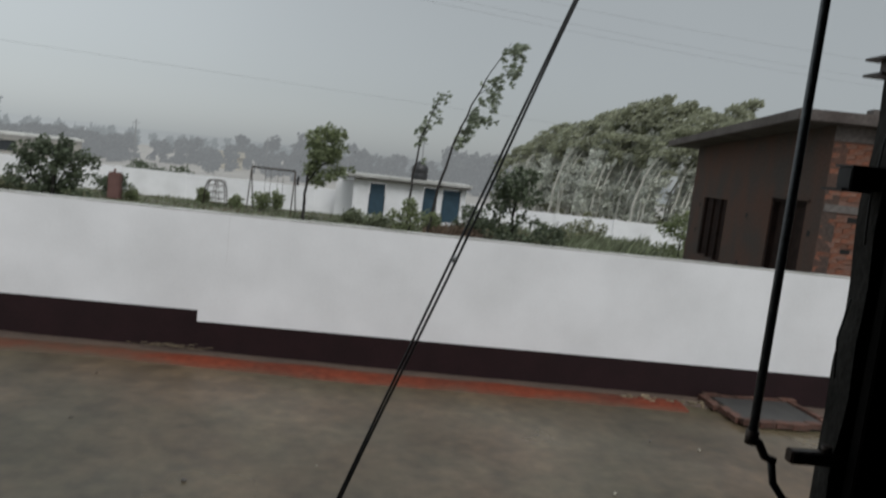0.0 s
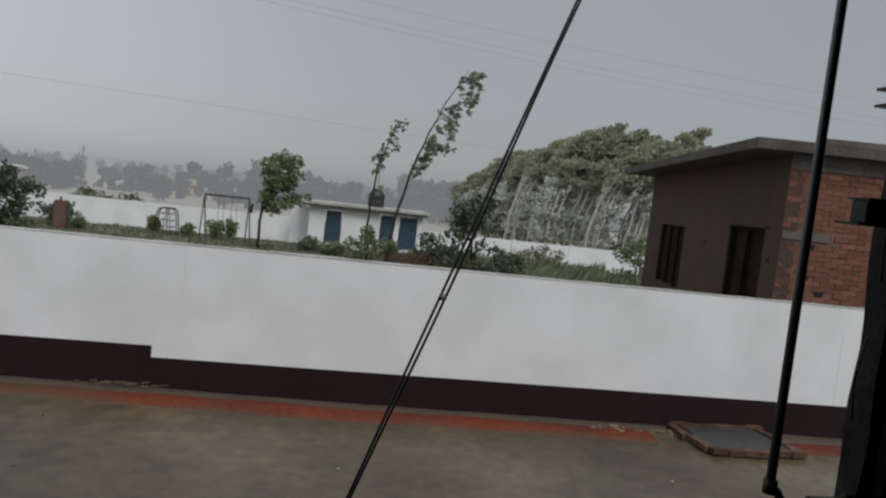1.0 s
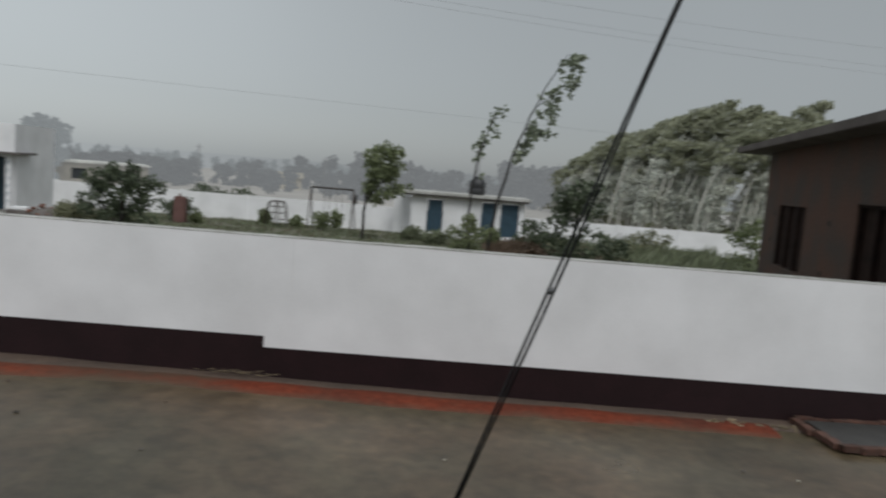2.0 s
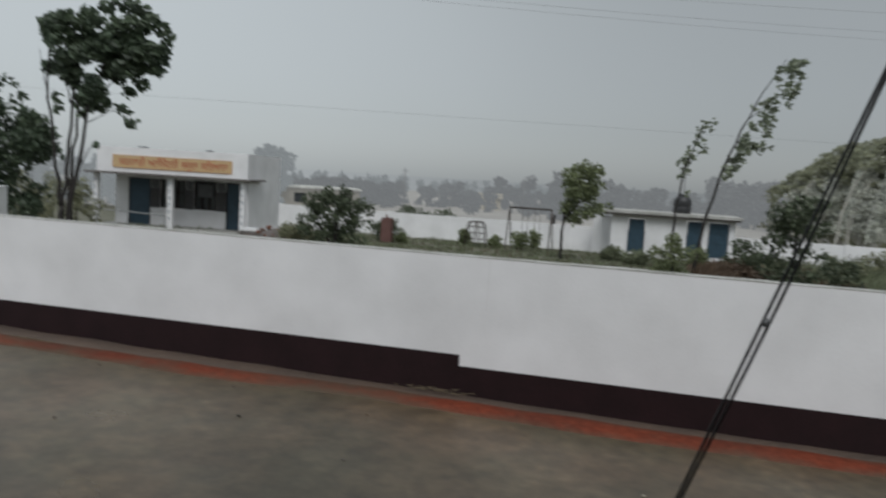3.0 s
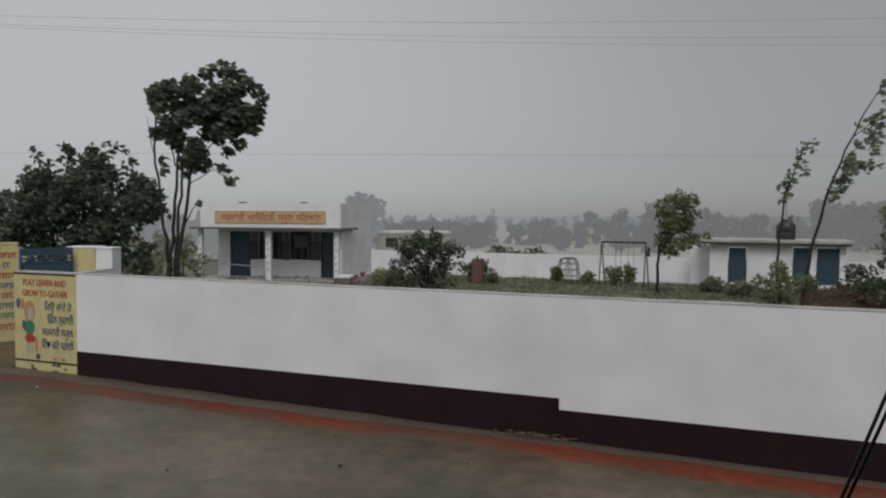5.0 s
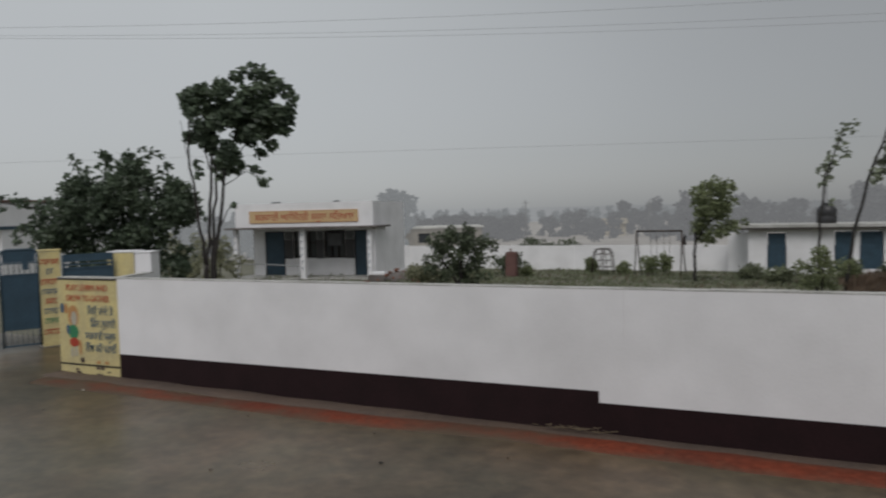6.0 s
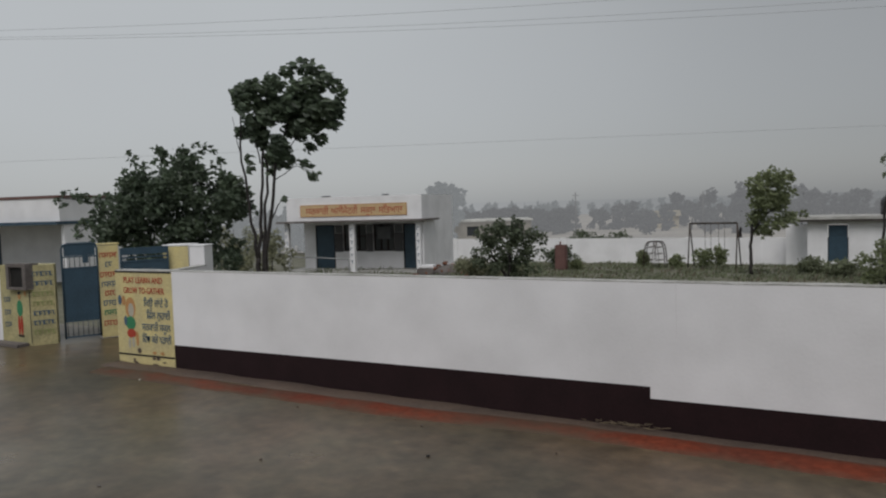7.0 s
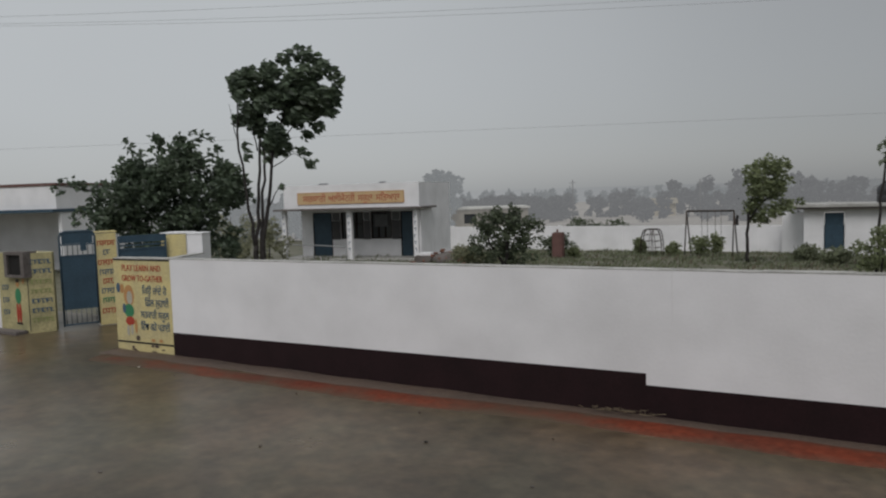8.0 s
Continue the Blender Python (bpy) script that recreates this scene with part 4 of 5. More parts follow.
pm = [brick_mesh(0.225, 0.075, 0.11, M_WETBRICK) for _ in range(3)]
for k in range(6):
    for x, y, r in ((0.12 + k * 0.235, 0.04 + 0.05 * (k > 3), 90), (0.12 + k * 0.235, 1.06, 90)):
        o = new("brick", random.choice(pm))
        o.parent, o.matrix_basis = pad, pose(x, y, 0.055 + random.uniform(-0.01, 0.015), 0, 0, r + random.uniform(-4, 4))
for k in range(4):
    for x in (0.02 - 0.06 * (k > 1), 1.32):
        o = new("brick", random.choice(pm))
        o.parent, o.matrix_basis = pad, pose(x, 0.2 + k * 0.235, 0.055 + random.uniform(-0.01, 0.015), 0, 0, random.uniform(-5, 5))
tagged(strip("kerb_end", 6.35, 7.4, 8.6, 9.1, 0.045, M_ORANGE, seed=21), "short end of the red-oxide edging strip", "kerb", kind="structure")

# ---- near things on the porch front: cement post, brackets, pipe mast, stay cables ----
post = thing("porch_post", pose(1.71, 1.97, 0.0), "rough cement porch post coloured dark for porch shade, with iron brackets", "post")
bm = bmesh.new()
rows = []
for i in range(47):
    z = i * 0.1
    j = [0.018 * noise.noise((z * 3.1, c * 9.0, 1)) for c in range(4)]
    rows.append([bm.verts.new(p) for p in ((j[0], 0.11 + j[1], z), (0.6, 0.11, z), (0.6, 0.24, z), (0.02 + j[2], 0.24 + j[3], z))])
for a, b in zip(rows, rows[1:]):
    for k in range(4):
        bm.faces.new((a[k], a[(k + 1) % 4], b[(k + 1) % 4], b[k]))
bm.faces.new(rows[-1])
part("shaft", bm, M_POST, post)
# black board added where the post only falls into shade
part("shade_board", boxed(0.03, 0.6, 0.03, 0.085, 1.55, 4.6, 0.006), M_SHADEBOARD, post, "added black board painted as the post's unlit side")
bk = part("bracket", boxed(-0.12, 0.12, 0.12, 0.2, 3.14, 3.215, 0.004), M_BLACK, post, "black iron bracket")
part("flange", boxed(-0.16, -0.05, 0.1, 0.22, 3.13, 3.139), M_BLACK, bk)
part("flange", boxed(-0.125, 0.1, 0.11, 0.21, 3.216, 3.224), M_BLACK, bk)
an = part("angle_iron", boxed(-0.05, 0.14, 0.13, 0.17, 3.545, 3.59), M_IRON, post, "angle-iron stub")
part("flange", boxed(-0.09, 0.14, 0.09, 0.2, 3.591, 3.60), M_IRON, an)
part("flange", boxed(-0.09, 0.14, 0.1, 0.2, 3.535, 3.544), M_IRON, an)
part("clamp_arm", boxed(-0.17, 0.03, 0.1, 0.15, 2.135, 2.185, 0.006), M_IRON, post, "iron clamp arm")
part("clamp_bolt", tubed([(-0.03, 0.12, 2.18), (-0.03, 0.12, 2.21)], 0.02, 8), M_IRON, post)
part("wire", tubed([(0.0, 0.12, 3.52), (-0.015, 0.13, 3.3), (-0.02, 0.14, 3.1), (-0.012, 0.14, 2.95)], 0.004, 5), M_CABLE, post)
part("wire", tubed([(-0.012, 0.16, 2.75), (-0.03, 0.17, 2.6), (-0.015, 0.17, 2.45)], 0.004, 5), M_CABLE, post)
mast = thing("pipe_mast", pose(1.406, 2.12, 0.0), "galvanised service pipe mast clamped to the porch post", "pipe")
part("pipe", tubed([(0, 0, 2.2), (0, 0, 3.0), (0.003, 0, 4.0), (0.0, 0, 5.2)], 0.0165, 12), M_PIPE, mast)
part("end_cap", tubed([(0, 0, 2.185), (0, 0, 2.235)], 0.024, 12), M_IRON, mast)
part("elbow", tubed([(0, 0, 2.21), (0.03, 0.0, 2.19), (0.06, 0.0, 2.14), (0.1, 0.0, 2.125)], 0.016, 8), M_IRON, mast)
part("drop_cable", tubed([(0.09, 0.0, 2.12), (0.11, 0.0, 2.04), (0.16, 0.0, 1.98), (0.24, 0.0, 1.95)], 0.014, 8), M_CABLE, mast)
C0, CD = Vector((0.295, 2.964, 2.5)), Vector((0.362, 0.1146, 1.0))
for k, (off, sag) in enumerate(((-0.010, 0.0), (0.010, 0.006))):
    cb = thing("stay_cable", pose(0, 0, 0), "thin black cable slanting across the porch front", "cable", "stay cables")
    pts = [C0 + CD * s_ + Vector((off + sag * math.sin(s_ * 3.0 + 1.0), 0.01 * k, 0)) for s_ in [i * 0.1 - 2.3 for i in range(48)]]
    part("cable", tubed(pts, 0.0062, 7), M_CABLE, cb)
    if k == 0:
        part("knot", tubed([C0 + CD * 0.125, C0 + CD * 0.14, C0 + CD * 0.155], [0.007, 0.011, 0.007], 8), M_WALL, cb, "pale tape knot")
# unseen porch shell, added to close the place and darken the post
tagged(link("floor", boxed(-4, 3.2, -3.5, 2.25, 1.3, 1.55), M_PORCH), "unseen plain cement porch floor, coloured dark", "floor", kind="structure")
tagged(link("ceiling", boxed(-4.2, 3.4, -3.7, 2.0, 4.6, 4.75), M_PORCH), "unseen plain ceiling added to shade the porch", "ceiling", kind="structure")
tagged(link("wall_back", boxed(-4.2, 3.4, -3.7, -3.5, 0, 4.6), M_PORCH), "unseen plain back wall added to shade the porch", "wall", kind="structure")
tagged(link("wall_side", boxed(3.2, 3.4, -3.5, 2.2, 0, 4.6), M_PORCH), "unseen plain side wall added to shade the porch", "wall", kind="structure")

# unseen wall added to block side light from the post
tagged(link("wall_west", boxed(-4.2, -4.0, -3.5, 1.85, 0, 4.6), M_PORCH), "unseen plain end wall added to block west light", "wall", kind="structure")

# ---- overhead power lines ----
for k, (p, q) in enumerate((((-24.62, 18.83, 9.97), (4.55, 30.39, 10.11)), ((-24.61, 18.82, 9.67), (4.57, 30.37, 9.45)), ((-24.61, 18.81, 9.57), (4.58, 30.36, 9.17)), ((-24.4, 18.7, 5.33), (4.72, 30.23, 5.42)))):
    p, q = Vector(p), Vector(q)
    wi = thing("power_line", pose(0, 0, 0), "thin grey overhead power line across the sky", "wire", "overhead power lines")
    part("wire", tubed([p.lerp(q, s_) + Vector((0, 0, 0.8 * (s_ - 0.5) ** 2 * (k < 3) - 0.1)) for s_ in [i * 0.125 - 1.0 for i in range(25)]], 0.0052 if k < 3 else 0.0042, 5), M_WIRE, wi)


# ---- trees ----
def tree(name, base, stems, blobs, leaf, per, material, label, seed, bark=None, spread=(1, 1, 0.85), wind=(1, 0.4, -0.35), stray=0.8, group="", pale=0.0):
    """stems: lists of (point, radius) rows; blobs: clump centres with radii; all relative to the base."""
    rng = np.random.default_rng(seed)
    t = thing(name, pose(*base), label, "bush" if name == "bush" else "tree", group)
    for k, st in enumerate(stems):
        pts, rad = [], []
        for (p, r0), (q, r1) in zip(st, st[1:]):
            seg = limb(p, q, rng, 0.06, 4)
            pts += seg[:-1]
            rad += [r0 + (r1 - r0) * i / 4 for i in range(4)]
        pts.append(Vector(st[-1][0]))
        rad.append(st[-1][1])
        part("trunk" if k == 0 else "limb", tubed(pts, rad, 7), bark or M_BARK, t)
    pts = clumps(rng, blobs, per, spread)
    if pale:
        cut = rng.random(len(pts)) < pale
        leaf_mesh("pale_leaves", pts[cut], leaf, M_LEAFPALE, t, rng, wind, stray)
        pts = pts[~cut]
    leaf_mesh("crown", pts, leaf, material, t, rng, wind, stray)
    return t


def ell(rng, n, c, rad, r0, r1, shell=0.5):
    """Clump centres inside an ellipsoid, thinner toward the middle."""
    out = []
    while len(out) < n:
        p = rng.uniform(-1, 1, 3)
        q = np.linalg.norm(p)
        if q > 1 or (q < shell and rng.random() < 0.5):
            continue
        out.append((c[0] + p[0] * rad[0], c[1] + p[1] * rad[1], c[2] + p[2] * rad[2], rng.uniform(r0, r1)))
    return out


def rp(a, z, d=0.0):
    """A place a metres along the wind and d metres deeper, at height z."""
    return (0.885 * a - 0.465 * d, 0.465 * a + 0.885 * d, z)


rng = np.random.default_rng(5)
B = []
for a, z, ra, rz, n in ((1.75, 6.65, 1.0, 0.9, 26), (1.05, 6.3, 0.9, 1.0, 15), (1.3, 5.5, 0.6, 0.5, 7), (2.25, 6.5, 0.65, 0.75, 12), (0.5, 6.6, 0.5, 0.9, 7)):
    for x, y, zz, r in ell(rng, n, (0, 0, z), (ra, 0.9, rz), 0.17, 0.34, 0.3):
        B.append((*rp(a - 0.55 + x, zz + 0.04, y), r))
B += [(*rp(a, z, d), r) for a, z, d, r in ((-0.45, 7.15, 0, 0.24), (-0.3, 7.3, 0.1, 0.2), (-0.05, 7.2, -0.1, 0.2), (-0.45, 6.0, 0, 0.2), (-0.5, 5.85, 0.1, 0.16), (-0.3, 5.15, 0, 0.13), (-0.22, 4.9, 0, 0.12), (0.0, 6.0, 0, 0.22), (0.15, 6.6, 0.1, 0.26),
                                             (0.3, 5.5, 0, 0.2), (0.05, 5.6, 0.2, 0.16), (0.55, 5.2, 0, 0.2), (0.7, 4.95, 0.1, 0.17), (0.95, 5.1, 0, 0.2), (0.35, 4.8, 0, 0.13), (1.45, 4.85, 0, 0.12), (1.3, 5.0, 0, 0.15), (1.75, 4.7, 0, 0.1), (1.55, 4.6, 0.1, 0.08), (0.75, 3.95, 0, 0.07),
                                             (0.5, 7.5, 0, 0.2), (0.95, 7.75, 0, 0.24), (1.35, 7.85, 0.1, 0.24), (1.75, 7.7, 0, 0.26), (2.1, 7.5, 0, 0.24), (2.35, 7.25, 0, 0.25), (2.35, 6.6, 0, 0.26), (2.2, 6.15, 0, 0.24), (1.85, 5.75, 0, 0.2), (1.55, 5.45, 0, 0.18), (2.55, 6.95, 0.1, 0.16))]
stems = [[((0, 0, 0), 0.105), (rp(-0.02, 1.2), 0.09), (rp(-0.02, 2.2), 0.075)],
         [(rp(0.1, 0.0), 0.09), (rp(0.14, 1.3), 0.08), (rp(0.2, 2.4), 0.065), (rp(0.45, 3.7), 0.05), (rp(0.6, 5.0), 0.04), (rp(1.2, 6.6), 0.02)],
         [(rp(-0.03, 2.1), 0.06), (rp(-0.22, 3.6), 0.04), (rp(-0.42, 5.6), 0.03), (rp(-0.3, 7.1), 0.016)],
         [(rp(-0.02, 2.0), 0.06), (rp(0.12, 3.6), 0.048), (rp(0.22, 5.2), 0.036), (rp(0.45, 6.8), 0.02)],
         [(rp(0.12, 1.6), 0.055), (rp(0.22, 3.4), 0.045), (rp(0.36, 4.9), 0.035), (rp(0.1, 6.4), 0.018)],
         [(rp(0.4, 3.3), 0.026), (rp(0.62, 3.75), 0.016), (rp(0.8, 3.98), 0.008)],
         [(rp(0.5, 4.6), 0.028), (rp(1.0, 5.4), 0.018), (rp(1.8, 6.5), 0.01)],
         [(rp(0.55, 4.5), 0.016), (rp(1.2, 4.9), 0.01), (rp(1.75, 4.72), 0.005)],
         [(rp(-0.4, 5.2), 0.018), (rp(-0.5, 5.6), 0.012), (rp(-0.62, 6.4), 0.006)],
         [(rp(0.15, 5.0), 0.022), (rp(0.0, 6.0), 0.014), (rp(0.5, 7.6), 0.008)]]
tree("tree", (-15.3, 17.15, -0.5), stems, B, 0.25, 620, M_LEAF, "tall dark-leaved multi-stemmed tree bent by the wind", 11, stray=0.42)

B = []
for a, z, ra, rz, n in ((0.35, 2.2, 1.7, 1.6, 42), (-1.1, 3.9, 0.7, 0.9, 18), (0.35, 4.4, 0.8, 0.85, 20), (1.4, 4.0, 0.85, 0.8, 24), (-2.0, 3.2, 0.7, 0.5, 12), (-0.3, 3.5, 1.2, 0.7, 16)):
    for x, y, zz, r in ell(rng, n, (0, 0, z), (ra, 1.3, rz), 0.26, 0.46, 0.4):
        B.append((*rp(a + x, zz, y), r))
B += [(*rp(a, z), r) for a, z, r in ((0.35, 5.5, 0.22), (0.2, 5.25, 0.25), (-1.0, 4.75, 0.25), (-1.1, 4.4, 0.3), (1.3, 4.9, 0.16), (1.0, 4.7, 0.2), (-2.3, 3.7, 0.3), (-2.6, 3.4, 0.25), (-1.5, 4.4, 0.3), (-0.6, 4.7, 0.3), (-0.2, 5.0, 0.25), (-1.2, 4.1, 0.35), (0.9, 5.0, 0.22), (0.45, 5.5, 0.2), (-0.2, 5.45, 0.2), (0.6, 5.35, 0.26), (-0.9, 5.05, 0.2), (-1.3, 4.85, 0.24), (-0.3, 5.35, 0.2), (1.5, 5.1, 0.2), (-2.2, 4.1, 0.24), (-2.7, 4.15, 0.22), (-3.0, 4.25, 0.2), (-3.35, 4.3, 0.16), (-3.6, 4.15, 0.12), (-3.4, 3.95, 0.1), (-2.9, 3.4, 0.16), (-3.0, 3.0, 0.15), (-2.7, 2.7, 0.16), (-0.35, 5.6, 0.16), (0.75, 5.7, 0.14), (1.1, 5.6, 0.16), (1.35, 5.5, 0.1), (-1.15, 5.3, 0.14), (-1.3, 5.5, 0.1), (1.9, 4.6, 0.15), (2.3, 4.2, 0.2), (2.5, 3.7, 0.18), (0.95, 5.45, 0.14))]
stems = [[((0, 0, 0), 0.2), (rp(0.05, 1.4), 0.15), (rp(0.2, 3.2), 0.08), (rp(0.3, 5.2), 0.02)]] + [[(rp(0.03, 0.9), 0.1), (rp(s_ * 0.9, 2.2), 0.06), (rp(s_ * 1.5, 3.6), 0.02)] for s_ in (-1, -0.6, 0.7, 1.0)] + [[(rp(-1.2, 3.0), 0.04), (rp(-2.4, 4.0), 0.025), (rp(-3.6, 4.2), 0.008)], [(rp(-1.6, 2.8), 0.03), (rp(-2.6, 3.3), 0.018), (rp(-3.0, 3.0), 0.008)], [(rp(0.25, 4.4), 0.03), (rp(0.45, 5.6), 0.008)]]
tree("tree", (-18.4, 16.7, -0.5), stems, B, 0.2, 520, M_LEAF, "broad dark green bushy tree beside the school gate", 12)

B = [(*rp(x * 1.65, 1.55 + zz * 1.4, y), r) for x, y, zz, r in ell(rng, 72, (0, 0, 0), (1, 1.1, 1), 0.22, 0.4)]
tree("bush", (-13.0, 30.8, -0.5), [[((0, 0, 0), 0.1), (rp(0.1, 1.2), 0.06), (rp(0.3, 2.4), 0.02)], [((0, 0, 0.2), 0.08), (rp(-0.7, 1.3), 0.04), (rp(-0.9, 2.2), 0.015)]], B, 0.17, 560, M_LEAFMID, "dark green bush behind the school wall", 13)

B = []
for a, z, ra, rz, n in ((0.95, 3.65, 1.15, 0.85, 34), (0.35, 3.3, 0.7, 0.7, 12), (1.9, 2.6, 0.55, 0.55, 11), (1.4, 4.45, 0.6, 0.28, 9), (0.9, 2.3, 0.8, 0.5, 12), (0.5, 2.55, 0.6, 0.45, 8), (1.5, 3.5, 0.6, 0.7, 14), (1.2, 4.3, 0.5, 0.4, 8)):
    for x, y, zz, r in ell(rng, n, (0, 0, z), (ra, 1.0, rz), 0.2, 0.36, 0.3):
        B.append((*rp(a - 0.3 + x, zz, y), r))
tree("tree", (-3.33, 36.35, -0.5), [[((0, 0, 0), 0.09), (rp(-0.02, 1.0), 0.07), (rp(0.02, 2.2), 0.06), (rp(0.5, 4.2), 0.02)], [(rp(0.0, 1.9), 0.05), (rp(0.7, 2.8), 0.03), (rp(1.5, 3.2), 0.012)]], B, 0.2, 300, M_LEAF2, "young green tree with a thin trunk in the schoolyard", 14, stray=0.45)

for k, (x0, y0, w_, h_) in enumerate(((-6.7, 66.0, 0.8, 1.75), (-2.2, 68.0, 1.0, 1.6))):
    B = [(*rp(x * w_, zz * h_ + 3.1, y), r) for x, y, zz, r in ell(rng, 26, (0, 0, 0), (1, 1, 1), 0.35, 0.6)]
    tree("tree", (x0, y0, -0.85), [[((0, 0, 0), 0.13), (rp(0, 2), 0.09), (rp(0.2, 4.3), 0.03)]], B, 0.35, 240, M_MIDFAR, "dim narrow tree behind the rear wall", 15 + 60 * k)

# two slender saplings whipping in the wind
B = [(0.1, 0, 4.3, 0.12), (0.3, 0.1, 4.9, 0.3), (0.5, 0, 5.2, 0.28), (0.25, 0, 4.5, 0.22), (0.75, 0.1, 5.7, 0.26), (0.65, 0, 6.1, 0.22), (0.9, 0, 6.4, 0.2), (1.1, 0, 6.2, 0.18), (0.45, 0, 3.6, 0.1), (0.0, 0, 4.8, 0.14), (0.95, 0, 5.4, 0.14), (1.2, 0.1, 6.55, 0.15)]
tree("sapling", (1.5, 32.0, -0.5), [[((0, 0, 0), 0.06), ((0.12, 0, 2.4), 0.05), ((0.28, 0, 4.6), 0.035), ((0.95, 0, 6.5), 0.012)], [((0.28, 0, 4.5), 0.02), ((0.7, 0, 5.1), 0.012), ((1.0, 0, 5.4), 0.006)]], B, 0.22, 330, M_SAPLEAF, "slender sapling whipped sideways by the storm", 16, stray=0.45, wind=(1, 0.1, 0.0), bark=M_BARK)
rb = np.random.default_rng(71)
B = []
for k in range(78):
    q = 0.44 + 0.56 * k / 77
    ax, az = 2.75 * q ** 1.7, 9.05 * (1.1 * q - 0.1 * q ** 3)
    w_ = 0.55 * math.sin(math.pi * min(1.0, 0.15 + (1 - q) * 1.6)) + 0.12
    B.append((ax + rb.uniform(-0.1, 1.7) * w_ + 0.1, rb.uniform(-0.4, 0.4), az + rb.uniform(-0.9, 0.55) * w_, rb.uniform(0.09, 0.19)))
B += [(1.3, 0, 5.5, 0.16), (1.7, 0.1, 5.65, 0.18), (2.05, 0, 5.7, 0.16), (2.4, 0, 5.6, 0.12), (0.75, 0, 4.7, 0.12)]
bow = [((2.75 * q ** 1.7, 0, 9.05 * (1.1 * q - 0.1 * q ** 3)), w_) for q, w_ in ((0, 0.075), (0.25, 0.062), (0.45, 0.05), (0.65, 0.036), (0.82, 0.024), (1.0, 0.01))]
tree("sapling", (2.5, 31.9, -0.5), [bow, [((0.75, 0, 4.7), 0.02), ((1.4, 0, 5.4), 0.012), ((2.3, 0, 5.65), 0.006)], [((1.1, 0, 5.6), 0.02), ((1.9, 0, 6.5), 0.012), ((2.7, 0, 7.3), 0.006)], [((1.6, 0, 6.7), 0.016), ((2.5, 0, 7.5), 0.01), ((3.3, 0, 8.3), 0.005)]], B, 0.23, 360, M_SAPLEAF, "taller slender sapling with streaming leaves", 17, stray=0.35, wind=(1, 0.1, 0.12))

B = [(x, y, 2.05 + zz, r) for x, y, zz, r in ell(rng, 56, (0, 0, 0), (1.05, 0.9, 1.85), 0.22, 0.38)]
tree("bush", (5.3, 27.4, -0.5), [[((0, 0, 0), 0.08), ((0.05, 0, 1.8), 0.05), ((0.2, 0, 3.3), 0.02)]], B, 0.18, 420, M_LEAFMID, "upright dark leafy shrub behind the wall", 18)
for k, (x, y, rx, h, mm, lab) in enumerate(((1.6, 30.6, 1.15, 2.1, M_LEAF2, "light green leafy bush below the saplings"), (4.3, 31.2, 1.05, 2.0, M_LEAFMID, "green bush beside the dark shrub"), (7.2, 29.0, 1.0, 1.5, M_LEAFMID, "low green bush among weeds"), (12.6, 28.6, 1.2, 2.9, M_LEAF2, "leafy green bush near the brick house"),
                                     (14.0, 26.5, 1.0, 2.2, M_LEAFMID, "dark bush near the brick house"), (9.3, 36.0, 0.9, 1.6, M_LEAF3, "pale grey-green bush before the rear wall"), (11.5, 38.0, 1.1, 1.9, M_LEAF3, "pale grey-green bush before the rear wall"),
                                     (-9.35, 41.2, 0.32, 0.9, M_LEAF2, "small bush beside the climbing arch"), (-7.55, 41.4, 0.4, 0.7, M_LEAF2, "small bush beside the climbing arch"), (-6.3, 41.6, 0.55, 1.15, M_LEAF2, "small dark bush under the swing"), (-5.4, 41.8, 0.35, 1.25, M_LEAF2, "small dark bush under the swing"),
                                     (-12.3, 38.6, 0.3, 0.7, M_LEAF2, "small bush beside the pump housing"), (-13.3, 38.9, 0.8, 1.5, M_LEAFMID, "dark bush round the pump housing"), (-15.2, 31.5, 0.9, 1.2, M_LEAF3, "scrubby bush beside the school"), (3.9, 30.2, 1.0, 0.9, M_DRY, "reddish dry bush in the weeds"), (5.0, 29.0, 0.9, 0.8, M_DRY, "reddish dry bush in the weeds"),
                                     (-31.0, 32.5, 1.9, 3.0, M_LEAF3, "grey-green bush beside the school veranda"), (-25.6, 29.6, 1.2, 2.7, M_LEAF3, "grey-green bush at the school veranda corner"), (-1.0, 39.0, 0.9, 0.7, M_WEED, "low dull weed clump in the yard"), (0.3, 36.5, 0.9, 0.7, M_WEED, "low dull weed clump in the yard"), (-15.6, 50.5, 1.6, 2.05, M_LEAFMID, "dark scrub just behind the rear wall"), (-13.4, 50.8, 1.5, 1.95, M_LEAFMID, "dark scrub just behind the rear wall"), (-28.0, 29.0, 1.6, 1.3, M_LEAF3, "grey-green scrub by the school path"), (3.2, 38, 0.7, 1.0, M_LEAF2, "low bush before the toilet doors"))):
    B = [(p[0], p[1], h * 0.5 + p[2], p[3]) for p in ell(rng, 22, (0, 0, 0), (rx * 0.85, rx * 0.85, h * 0.42), 0.14 + 0.1 * rx, 0.22 + 0.14 * rx)]
    tree("bush", (x, y, ground_z(x, y)), [[((0, 0, 0), 0.04), ((0.03, 0, h * 0.5), 0.025), ((0.1, 0, h * 0.85), 0.01)]], B, 0.17, 420, mm, lab, 30 + k)


